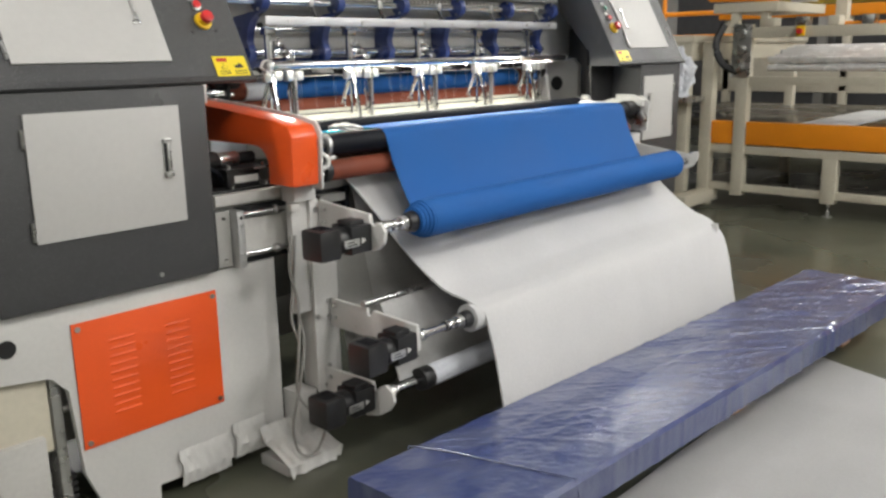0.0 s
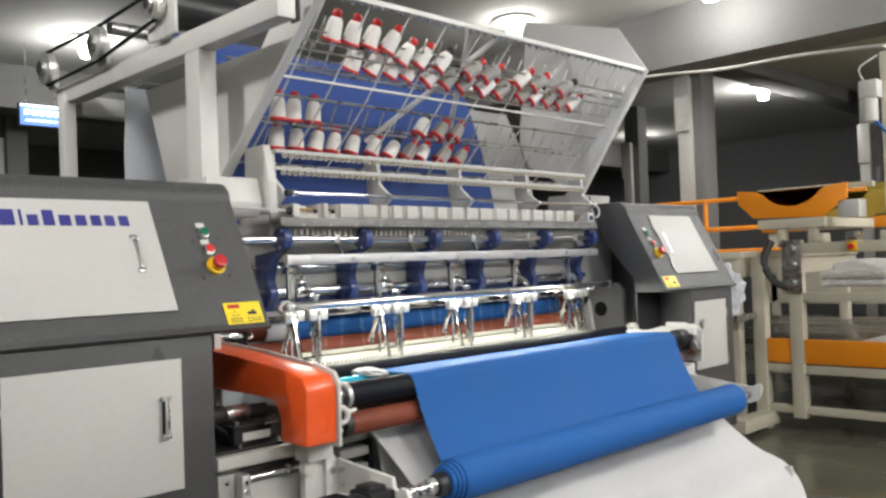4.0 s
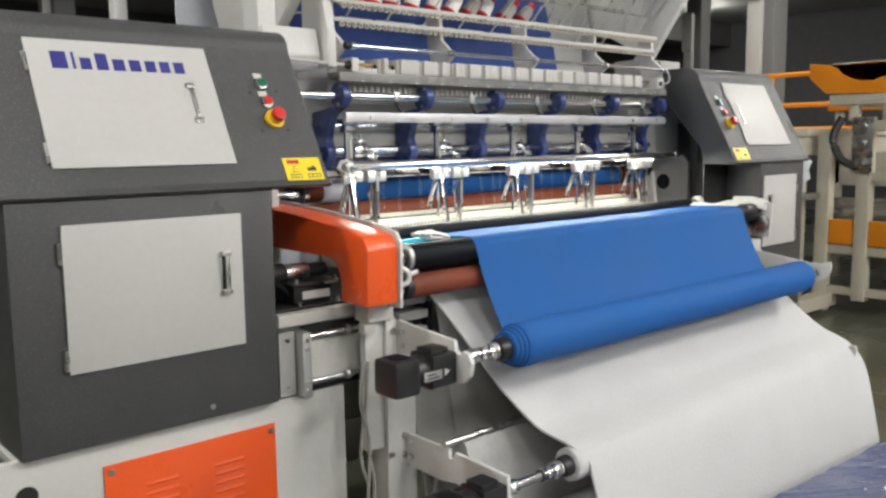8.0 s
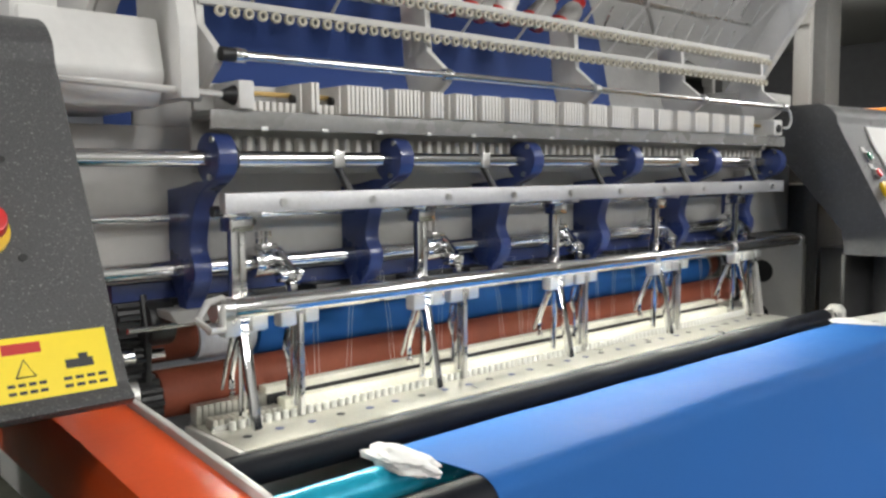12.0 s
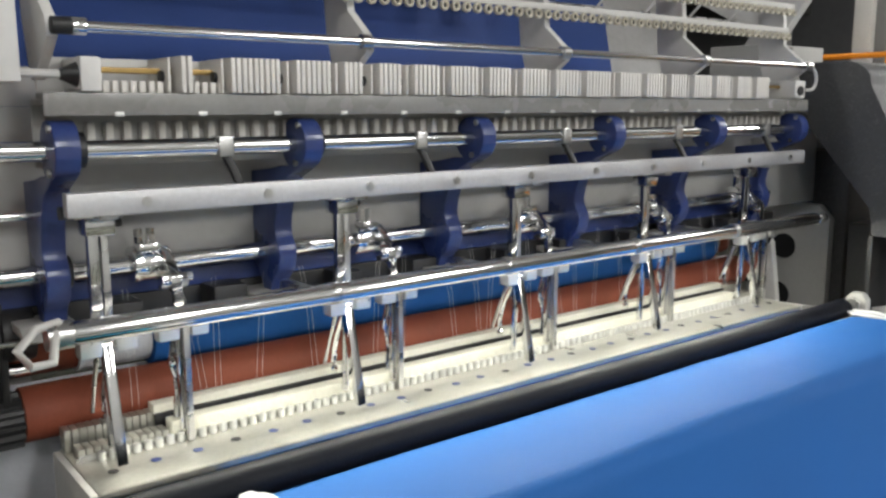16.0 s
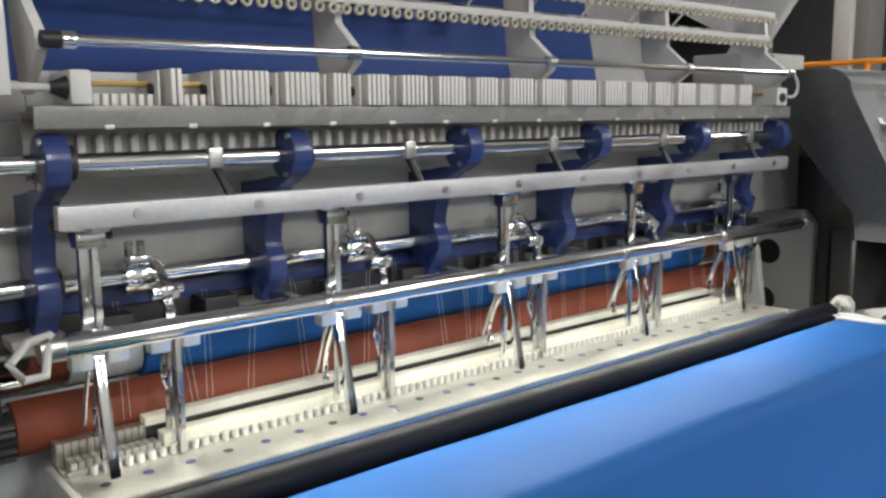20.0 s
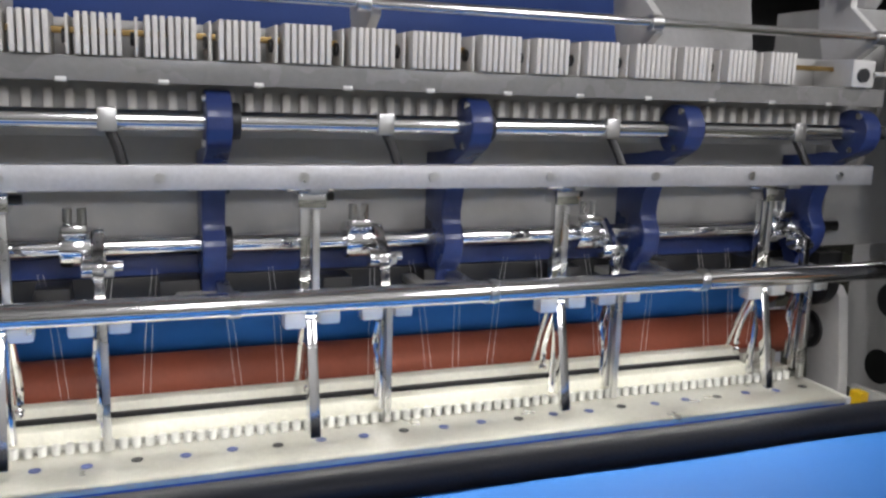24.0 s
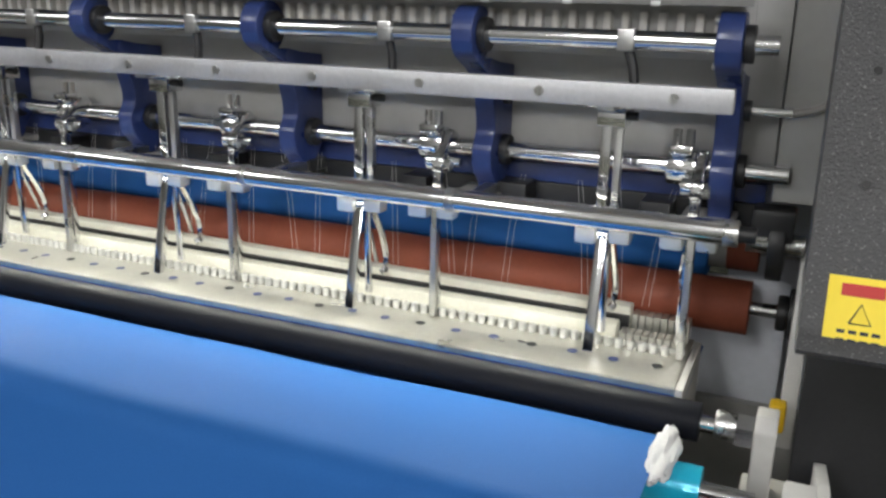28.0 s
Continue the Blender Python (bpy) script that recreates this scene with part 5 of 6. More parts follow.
side = [(p.y, p.z) for p in curve_points([(0, 0.33, 1.20), (0, 0.38, 1.50), (0, 0.45, 1.75), (0, 0.54, 1.98)], 5)]
tagged(part("backing_sheet", web(side, 1.22, 1.648, 14, 0.0014, 0.010, 3.0, seed=13), LINER), "pale grey backing sheet hanging beside the blue cloth", "sheet")
tagged(part("quilted_cloth", web([(0.78, 0.9), (0.78, 1.3), (0.77, 1.7), (0.76, 1.93)], -0.13, 1.50, 20, 0.006, 0.02, 3.0, seed=9), PAPER), "pale quilted cloth hanging behind the machine", "cloth")
for i in range(22):
    x = 0.09 + i * 0.0665 + 0.008 * math.sin(i * 2.4)
    for d in (0.0, 0.006):
        lean = 0.016 * math.sin(i * 1.7) + 0.3 * d
        pts = [(x + d, 0.120, 1.175), (x + d + lean, 0.112, 1.10), (x + d + 1.6 * lean, 0.108, 1.015)]
        part("needle_thread", pipe(pts, 0.00022, 4), CONE, head, "white sewing thread")


# ---- thread guide rail on top of the head ----
tr = thing("thread_rail", (0.775, 0.05, 1.43), "white thread guide rail with ceramic eyelets and tension plates", "thread rail")
part("channel", box(-0.01, 1.545, -0.004, 0.070, 1.4230, 1.4305, 0.002), PANEL, tr)
part("back_strip", box(-0.01, 1.545, 0.062, 0.070, 1.4310, 1.472, 0.002), WHITE, tr)
BRASS = material("brass", (0.34, 0.23, 0.09), 0.4, 0.9, vary=0.1)
part("brass_bar", box(0.045, 1.497, 0.020, 0.027, 1.453, 1.460, 0.001), BRASS, tr, "brass bar")
for x in (0.000, 1.497):
    e = part("end_block", box(x if x > 1 else 0.018, x + 0.042, -0.016, 0.060, 1.4310, 1.470, 0.004), WHITE, tr)
    if x > 1:
        part("plug", cyl((x + 0.018, -0.016, 1.448), (x + 0.018, -0.020, 1.448), 0.010, seg=18), BLACK, e)
        part("gland", cyl((x + 0.042, 0.004, 1.448), (x + 0.056, 0.004, 1.448), 0.010, 0.006, seg=16), BLACK, e)
    else:
        part("gland", cyl((0.018, 0.0, 1.450), (0.0, 0.0, 1.450), 0.014, 0.006, seg=16), BLACK, e)
fin = mesh_of(box(-0.0027, 0.0027, -0.014, 0.060, 1.4310, 1.474, 0.001), CERAMIC, "tension_plate")
cheek = mesh_of(box(-0.0015, 0.0015, -0.006, 0.062, 1.4310, 1.472, 0.001), CERAMIC, "cheek")
knob = mesh_of(cyl((-0.006, 0.012, 1.450), (-0.0016, 0.012, 1.450), 0.0075, seg=14, bevel=0.001), BLACK, "knob")
peg = mesh_of(box(-0.0035, 0.0035, -0.004, 0.004, 1.4306, 1.4440, 0.0012), CERAMIC, "peg")
for x in [0.050 + 0.0105 * i for i in range(7)] + [0.158 + 0.0105 * i for i in range(4)]:
    part("peg", peg, None, tr, at=(x, 0.004, 0))
spots, cheeks = [0.137, 0.145], [0.122]
starts = [0.189, 0.279, 0.352, 0.409, 0.470, 0.537, 0.612, 0.683, 0.758, 0.831, 0.918, 0.991, 1.062, 1.132, 1.205, 1.276, 1.345, 1.412]
for u, v in zip(starts, starts[1:]):
    cheeks.append(u)
    for i in range(int((v - u - 0.019) / 0.0077)):
        spots.append(u + 0.011 + i * 0.0077 + 0.0012 * noise.noise(Vector((u * 90, i * 3.7, 0))))
for x in spots:
    part("tension_plate", fin, None, tr, at=(x, 0, 0))
for x in cheeks:
    c = part("cheek", cheek, None, tr, at=(x, 0, 0))
    part("knob", knob, None, c, at=(x, 0, 0))
part("upper_rod", cyl((0.011, -0.020, 1.501), (1.535, -0.020, 1.501), 0.0062, seg=16), CHROME, tr, "chrome rod")
for x in (0.39, 0.777, 1.16):
    part("ring", cyl((x - 0.008, -0.02, 1.501), (x + 0.008, -0.02, 1.501), 0.010, seg=16), STEEL, tr)
part("rod_end", cyl((-0.010, -0.02, 1.501), (0.010, -0.02, 1.501), 0.0095, seg=16, bevel=0.001), BLACK, tr)
part("rod_collar", cyl((0.010, -0.02, 1.501), (0.026, -0.02, 1.501), 0.0098, seg=16, bevel=0.001), CHROME, tr)
part("rod_end", cyl((1.525, -0.02, 1.501), (1.545, -0.02, 1.501), 0.009, seg=16), STEEL, tr)
for x in (-0.012, 0.40, 0.79, 1.17, 1.535):
    part("bracket", prism([(-0.008, 1.490), (-0.004, 1.512), (0.040, 1.548), (0.046, 1.632), (0.11, 1.632), (0.10, 1.52), (0.076, 1.445), (0.06, 1.445)], x, x + 0.012, 0.001), WHITE, tr)
part("left_post", prism([(-0.03, 1.44), (-0.03, 1.53), (0.0, 1.64), (0.10, 1.64), (0.10, 1.44)], -0.070, -0.045, 0.002), WHITE, tr)
def eyelet_mesh():
    """A ceramic ring with a dark bore on a short stem."""
    bm = bmesh.new()
    rings = []
    for r, d in ((0.0034, 0.0), (0.0042, -0.004), (0.0060, -0.0055), (0.0078, -0.004), (0.0080, 0.0), (0.0070, 0.003)):
        rings.append([bm.verts.new((r * math.cos(q), d, r * math.sin(q))) for q in [2 * math.pi * j / 14 for j in range(14)]])
    for a, b in zip(rings, rings[1:]):
        for j in range(14):
            bm.faces.new((a[j], a[(j + 1) % 14], b[(j + 1) % 14], b[j]))
    bm.faces.new(rings[-1])
    bmesh.ops.recalc_face_normals(bm, faces=bm.faces[:])
    return mesh_of(bm, EYELET, "eyelet")


eye_mesh = eyelet_mesh()
bore_mesh = mesh_of(cyl((0, 0.0015, 0), (0, 0.0, 0), 0.0040, seg=10), BLACK, "bore")
for row, (y, z) in enumerate(((0.035, 1.575), (0.025, 1.625))):
    b = part("eyelet_bar", box(-0.01, 1.545, y, y + 0.008, z + 0.000, z + 0.011, 0.002), DOOR, tr, "pale bar with a row of eyelets")
    part("shelf", box(-0.01, 1.545, y + 0.008, y + 0.040, z + 0.006, z + 0.010, 0.001), WHITE, b)
    for i in range(70):
        ey = part("eyelet", eye_mesh, None, b, at=(0.016 + i * 0.0219, y - 0.007, z - 0.009))
        part("bore", bore_mesh, None, ey, at=(0.016 + i * 0.0219, y - 0.009, z - 0.009))
part("hose", pipe([(0.002, 0.0, 1.450), (-0.12, -0.02, 1.452), (-0.24, 0.0, 1.462), (-0.33, 0.05, 1.50)], 0.005, 8, smooth_steps=5), DOOR, tr, "white air hose")
part("cable", pipe([(1.540, -0.018, 1.500), (1.556, -0.024, 1.492), (1.562, -0.026, 1.470), (1.552, -0.024, 1.452), (1.535, -0.018, 1.450)], 0.0035, 8, smooth_steps=5), DOOR, tr, "white air hose")
part("cable", pipe([(1.700, 0.116, 1.555), (1.700, 0.116, 1.46), (1.688, 0.116, 1.36), (1.660, 0.116, 1.300), (1.630, 0.117, 1.285), (1.604, 0.130, 1.283)], 0.005, 8, smooth_steps=5), CABLE, tr, "grey hose")

# ---- rear superstructure and thread creel ----
sup = thing("machine_superstructure", (0.775, 0.5, 1.5), "white steel upper frame with motor and drive belts", "machine frame")
part("left_cover", prism([(0.02, 1.43), (0.0, 1.47), (0.02, 1.545), (0.25, 1.545), (0.25, 1.43)], -0.245, -0.075, 0.008), WHITE, sup, "rounded white cover")
for x in (-0.250,):
    part("front_post", box(x, x + 0.055, 0.03, 0.11, 1.14, 1.90, 0.004), WHITE, sup)
    part("rear_post", box(x - 0.012, x + 0.034, 0.97, 1.02, 0.0, 1.93, 0.004), WHITE, sup)
    part("top_beam", box(x, x + 0.055, -0.36, 1.06, 1.90, 1.96, 0.004), WHITE, sup)
part("cross_beam", box(-0.195, 1.68, 0.97, 1.03, 1.86, 1.93, 0.004), WHITE, sup)
part("motor_plate", box(-0.265, -0.255, 0.13, 0.30, 1.965, 2.14, 0.003), WHITE, sup)
part("motor", cyl((-0.250, 0.21, 2.06), (-0.02, 0.21, 2.06), 0.062, seg=28, bevel=0.01), BLACK, sup, "dark electric motor")
for y, z, r in ((0.215, 2.06, 0.042), (0.62, 2.03, 0.055), (1.06, 2.03, 0.058)):
    p = part("pulley", cyl((-0.295, y, z), (-0.268, y, z), r, seg=32, bevel=0.003), SATIN, sup, "bright steel belt pulley")
    part("hub", cyl((-0.310, y, z), (-0.295, y, z), r * 0.45, seg=20, bevel=0.002), STEEL, p)
    part("bearing", box(-0.268, -0.25, y - 0.03, y + 0.03, 1.96, z + 0.02, 0.004), WHITE, p)
for (y0, z0, r0), (y1, z1, r1) in (((0.215, 2.06, 0.042), (0.62, 2.03, 0.055)), ((0.62, 2.03, 0.055), (1.06, 2.03, 0.058))):
    for s in (1, -1):
        part("belt", pipe([(-0.281, y0, z0 + s * r0), (-0.281, y1, z1 + s * r1)], 0.006, 6), RUBBER, sup, "black drive belt")
part("cloth_shaft", cyl((-0.24, 0.78, 1.935), (1.68, 0.78, 1.935), 0.022, seg=20), STEEL, sup)
part("cloth_shaft", cyl((-0.24, 0.62, 2.09), (1.68, 0.62, 2.09), 0.022, seg=20), STEEL, sup)

creel = thing("thread_creel", (0.775, 0.0, 1.55), "white steel thread creel leaning over the quilting head", "thread creel")
part("side_arm", prism([(0.32, 1.52), (0.215, 1.52), (-0.30, 1.965), (-0.40, 2.05), (-0.34, 2.10), (-0.14, 1.985)], -0.105, -0.075, 0.004), WHITE, creel)
part("side_arm", prism([(0.21, 1.56), (0.12, 1.56), (-0.175, 1.985), (-0.115, 2.01)], 1.640, 1.670, 0.004), WHITE, creel)
part("side_sheet", prism([(0.14, 1.56), (-0.22, 2.05), (-0.08, 2.26), (0.42, 2.40), (0.50, 1.75)], 1.672, 1.680, 0.001), WHITE, creel, "white sheet side panel")
part("left_panel", prism([(0.44, 1.46), (0.27, 1.46), (-0.24, 1.895), (0.62, 1.895)], -0.122, -0.112, 0.002), WHITE, creel)
part("bracket", box(-0.142, -0.136, -0.30, -0.26, 1.92, 1.99, 0.003), BLACK, creel)
RACKS = ((-0.215, 2.050), (-0.02, 1.845))
for y, z in RACKS:
    thick = 0.010 if z > 2.0 else 0.0045
    part("rack_bar", box(-0.075, 1.64, y - thick, y + thick, z - thick * 0.8, z + thick * 0.8, 0.001), WHITE, creel)
for i in range(45):
    x = -0.05 + i * 0.038
    part("eyelet", cyl((x, -0.215, 2.042), (x, -0.222, 2.030), 0.005, seg=8), STEEL, creel)
for y, z in ((-0.12, 1.965), (0.03, 1.80), (0.24, 1.62), (0.18, 1.93), (0.28, 1.78)):
    part("rack_rod", cyl((-0.075, y, z), (1.66, y, z), 0.0045, seg=8), STEEL, creel)
for i in range(11):
    x = 0.02 + i * 0.16
    part("rib", cyl((x, -0.215, 2.05), (x, 0.03, 1.80), 0.003, seg=6), WHITE, creel)
    part("rib", cyl((x, 0.03, 1.80), (x, 0.24, 1.62), 0.003, seg=6), WHITE, creel)
part("brace", cyl((0.62, -0.20, 2.06), (0.90, 0.22, 1.72), 0.010, seg=10), WHITE, creel)
part("brace", cyl((0.78, -0.20, 2.06), (0.50, 0.22, 1.72), 0.010, seg=10), WHITE, creel)
part("top_bar", cyl((-0.09, 0.20, 2.22), (1.676, 0.20, 2.22), 0.012, seg=12), WHITE, creel)


def revolved(profile, seg=16):
    bm = bmesh.new()
    rings = []
    for r, h in profile:
        rings.append([bm.verts.new((r * math.cos(2 * math.pi * j / seg), r * math.sin(2 * math.pi * j / seg), h)) for j in range(seg)])
    for a, b in zip(rings, rings[1:]):
        for j in range(seg):
            bm.faces.new((a[j], a[(j + 1) % seg], b[(j + 1) % seg], b[j]))
    bm.faces.new(rings[0][::-1])
    bm.faces.new(rings[-1])
    bmesh.ops.recalc_face_normals(bm, faces=bm.faces[:])
    return bm


cone_body = {m.name: mesh_of(revolved([(0.031, 0.008), (0.0325, 0.018), (0.0285, 0.072), (0.0255, 0.088), (0.019, 0.098), (0.012, 0.102)]), m, "cone_body") for m in (CONE, CONE_GREY)}
cone_foot = mesh_of(revolved([(0.031, 0.0), (0.0365, 0.003), (0.0375, 0.009), (0.035, 0.014), (0.030, 0.015)]), RED, "cone_foot")
cone_tip = {m.name: mesh_of(revolved([(0.0130, 0.098), (0.0180, 0.106), (0.0185, 0.119), (0.013, 0.129), (0.004, 0.132)]), m, "cone_tip") for m in (RED, BLACK)}
random.seed(4)


def cone(x, y, z, grey, dark, tilt):
    c = new("thread_cone")
    c.location = (x, y, z)
    c.rotation_euler = (radians((27 if z > 1.8 else 6) + random.uniform(-4, 4)), radians(tilt - 8 + 36 * min(max(x - 0.15, 0) / 0.6, 1) + random.uniform(-5, 5)), 0)
    W[c] = Vector((x, y, z))
    tagged(c, "grey sewing thread cone with red foot and cap on the creel" if grey else ("white sewing thread cone with red foot and black cap" if dark else "white sewing thread cone with red foot and cap"),
           "thread cone", "thread cones on the creel")
    m = CONE_GREY if grey else CONE
    c.scale = (0.82, 0.82, 0.74)
    for nm, me in (("thread", cone_body[m.name]), ("foot", cone_foot), ("cap", cone_tip[(BLACK if dark else RED).name])):
        o = new(nm, me)
        o.parent = c


# four sloping rows of cones: y, z, tilt, places along the rack
for row, (y, z, tilt, places) in enumerate(((-0.107, 1.946, 14, (0.106, 0.176, 0.247, 0.319)),
                                            (-0.085, 1.925, 20, (0.395, 0.470, 0.560, 0.700, 0.790, 0.965, 1.060, 1.225)),
                                            (-0.043, 1.886, 18, (0.225, 0.300, 0.381, 0.452, 0.543, 0.630, 0.705, 0.808, 0.899, 1.027, 1.094, 1.181, 1.252, 1.326)),
                                            (0.120, 1.740, 10, (0.063, 0.122, 0.198, 0.661, 0.747, 0.836)),
                                            (0.205, 1.664, 12, (0.112, 0.189, 0.262, 0.335, 0.414, 0.504, 0.583, 0.666, 0.737, 0.841, 0.934)))):
    for i, x in enumerate(places):
        cone(x, y, z, x > 0.60 and (i + row) % 3 != 0, (i + 2 * row) % 5 == 4, tilt)
        part("peg", cyl((x, y, z - 0.004), (x + 0.004, y - 0.008, z + 0.002), 0.012, seg=10), STEEL, creel)
    for i in range(24):
        x = 0.06 + i * 0.068
        if all(abs(x - q) > 0.045 for q in places):
            part("peg", cyl((x, y, z - 0.002), (x + 0.008, y - 0.032, z + 0.062), 0.0025, seg=6), STEEL, creel)
    part("peg_bar", cyl((-0.075, y, z - 0.008), (1.64, y, z - 0.008), 0.004, seg=8), STEEL, creel)

# ---- bench wrapped in film, floor sheet ----
wrap = bmesh.new()
nx, ny = 470, 104
random.seed(12)
bx0, bx1, by0, by1, bz0, bz1 = -0.44, 2.20, -1.225, -0.823, 0.125, 0.205


def skew(x):
    """The panel lies a little askew."""
    return -0.05 * (x + 0.44)


grid = []
for i in range(nx + 1):
    row = []
    u = i / nx
    for j in range(ny + 1):
        v = j / ny
        # over the top and down both sides
        s = v * (by1 - by0 + 2 * (bz1 - bz0))
        hgt = bz1 - bz0
        if s < hgt:
            y, z, nrm = by0, bz0 + s, Vector((0, -1, 0))
        elif s < hgt + by1 - by0:
            y, z, nrm = by0 + s - hgt, bz1, Vector((0, 0, 1))
        else:
            y, z, nrm = by1, bz1 - (s - hgt - (by1 - by0)), Vector((0, 1, 0))
        x = bx0 + (bx1 - bx0) * u
        ruck = 0.0011 * noise.noise(Vector((x * 9 + y * 7, y * 18, z * 9))) + 0.0013 * noise.noise(Vector((x * 41 + y * 22, y * 47, 3)))
        strong = 0.30 + 0.70 * min(max((x - 0.2) / 1.2, 0), 1)
        fold = 0.0050 * strong * max(0, 1 - 9.0 * abs(noise.noise(Vector((x * 3.6 + y * 3.4, y * 1.6, 7)))))
        fold += 0.0034 * strong * max(0, 1 - 7.0 * abs(noise.noise(Vector((x * 8.0 + y * 9.0, y * 5.0, 21)))))
        row.append(wrap.verts.new(Vector((x + random.uniform(-0.002, 0.002), y + skew(x), z)) + nrm * (0.006 + ruck + fold + 0.00075 * strong * random.uniform(-1, 1))))
    grid.append(row)
for i in range(nx):
    for j in range(ny):
        wrap.faces.new((grid[i][j], grid[i][j + 1], grid[i + 1][j + 1], grid[i + 1][j]))
wrap.faces.new(grid[0])
wrap.faces.new(grid[-1][::-1])
bmesh.ops.recalc_face_normals(wrap, faces=wrap.faces[:])
bench = thing("wrapped_panel", (0.97, -1.05, 0.0), "long blue panel wrapped in crinkled clear film", "wrapped panel")
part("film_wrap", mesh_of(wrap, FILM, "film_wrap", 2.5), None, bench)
core = [(bx0 + 0.005, by0 + 0.004 + skew(bx0)), (bx1 - 0.005, by0 + 0.004 + skew(bx1)), (bx1 - 0.005, by1 - 0.004 + skew(bx1)), (bx0 + 0.005, by1 - 0.004 + skew(bx0))]
part("panel", prism(core, bz0 + 0.002, bz1 - 0.004, 0.004, axis="z"), NAVY, bench)
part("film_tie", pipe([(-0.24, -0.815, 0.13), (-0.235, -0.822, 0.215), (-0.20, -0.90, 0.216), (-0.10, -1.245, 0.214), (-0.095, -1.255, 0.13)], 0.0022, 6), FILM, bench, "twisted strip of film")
for x in (0.0, 0.97, 1.9):
    part("block", box(x - 0.05, x + 0.05, -1.12 + skew(x), -0.86 + skew(x), 0.0, 0.126, 0.004), WOOD, bench, "wooden support block")
sheet = bmesh.new()
sx, sy = 40, 24
rows = []
for i in range(sx + 1):
    rows.append([sheet.verts.new((-0.37 + 1.5 * i / sx + 0.55 * (j / sy), -2.6 + 1.42 * j / sy, 0.006 + 0.006 * (1 + noise.noise(Vector((i * 0.16, j * 0.2, 2)))))) for j in range(sy + 1)])
for i in range(sx):
    for j in range(sy):
        sheet.faces.new((rows[i][j], rows[i + 1][j], rows[i + 1][j + 1], rows[i][j + 1]))
bmesh.ops.solidify(sheet, geom=sheet.faces[:], thickness=0.004)
tagged(part("floor_sheet", sheet, FELT), "white batting sheet spread on the floor beside the panel", "batting")

# ---- production line behind ----
LX = 4.6
line = thing("conveyor_line", (LX + 0.9, -0.5, 0), "cream steel conveyor frame with orange side beams", "conveyor line")
for y in (0.69, 0.42):
    part("post", box(LX - 0.045, LX + 0.045, y - 0.045, y + 0.045, 0.0 if y > 0.6 else 0.1, 1.24 if y > 0.6 else 1.36, 0.005), CREAM, line)
part("base_foot", box(LX - 0.5, LX + 0.05, 0.60, 0.72, 0.04, 0.13, 0.005), CREAM, line)
for y in (-0.25, -1.4, -2.6):
    lg = part("leg", box(LX - 0.04, LX + 0.04, y - 0.05, y + 0.05, 0.10, 0.42, 0.004), CREAM, line)
    part("levelling_foot", cyl((LX, y, 0.0), (LX, y, 0.10), 0.012, seg=10), STEEL, lg)
    part("pad", cyl((LX, y, 0.0), (LX, y, 0.012), 0.035, seg=16), STEEL, lg)
for y in (0.3, -1.0, -2.2):
    lg = part("leg", box(LX + 1.6, LX + 1.68, y - 0.05, y + 0.05, 0.02, 0.42, 0.004), CREAM, line)
part("low_rail", box(LX - 0.03, LX + 0.03, -3.2, 0.66, 0.13, 0.185, 0.004), CREAM, line)
part("side_rail", box(LX - 0.03, LX + 0.03, -3.2, 0.66, 0.415, 0.475, 0.004), CREAM, line)
part("side_beam", box(LX - 0.034, LX + 0.034, -3.2, 0.37, 0.485, 0.655, 0.005), YELLOW_ORANGE, line, "orange side beam")
part("side_beam", box(LX - 0.034, LX + 0.034, 0.47, 0.64, 0.485, 0.655, 0.005), YELLOW_ORANGE, line, "orange side beam")
part("deck", box(LX + 0.04, LX + 2.4, -3.2, 1.6, 0.60, 0.645, 0.004), material("polished_deck", (0.20, 0.19, 0.175), 0.22, 0.8, vary=0.25, scale=2, fine=40, bump=0.05, rough_vary=0.15), line, "dark polished conveyor deck")
for i, y in enumerate((-0.05, -1.05, -2.0)):
    part("deck_plate", box(LX + 0.06, LX + 1.6, y - 0.30, y + 0.06, 0.646, 0.656, 0.002), FELT, line, "pale plate on the deck")
part("mid_rail", box(LX - 0.03, LX + 0.03, -3.2, 0.38, 0.925, 0.985, 0.004), CREAM, line)
part("top_rail", box(LX - 0.03, LX + 0.03, -3.2, 0.38, 1.26, 1.335, 0.004), CREAM, line)
part("top_beam", box(LX + 0.10, LX + 0.16, -2.4, -0.15, 1.27, 1.36, 0.004), YELLOW_ORANGE, line, "orange upper beam")
TUBE = material("bright_steel_tube", (0.74, 0.74, 0.74), 0.25, 0.15, vary=0.06, scale=9, fine=160, bump=0.03)
for i in range(12):
    tx, tz = LX + 0.14 + (i % 6) * 0.075, 1.045 + 0.058 * (i // 6) + 0.016 * (i % 6)
    part("steel_tube", cyl((tx, -3.2, tz), (tx, 0.30 - 0.02 * (i % 3), tz), 0.025, seg=16), TUBE, line, "bright steel tube")
for y in (-0.62, -1.7):
    part("post", box(LX + 0.72, LX + 0.78, y - 0.03, y + 0.03, 0.645, 1.27, 0.004), CREAM, line)
part("switch_box", box(LX - 0.05, LX - 0.031, -0.01, 0.05, 1.265, 1.335, 0.004), YPLASTIC, line, "yellow switch box")
part("switch", cyl((LX - 0.051, 0.02, 1.30), (LX - 0.075, 0.02, 1.30), 0.02, seg=16), RED, line)
part("gear_plate", box(LX - 0.06, LX - 0.046, 0.36, 0.50, 0.98, 1.36, 0.004), STEEL, line)
for z in (1.05, 1.18, 1.30):
    part("bearing", cyl((LX - 0.10, 0.43, z), (LX - 0.06, 0.43, z), 0.035, seg=18, bevel=0.003), STEEL, line)
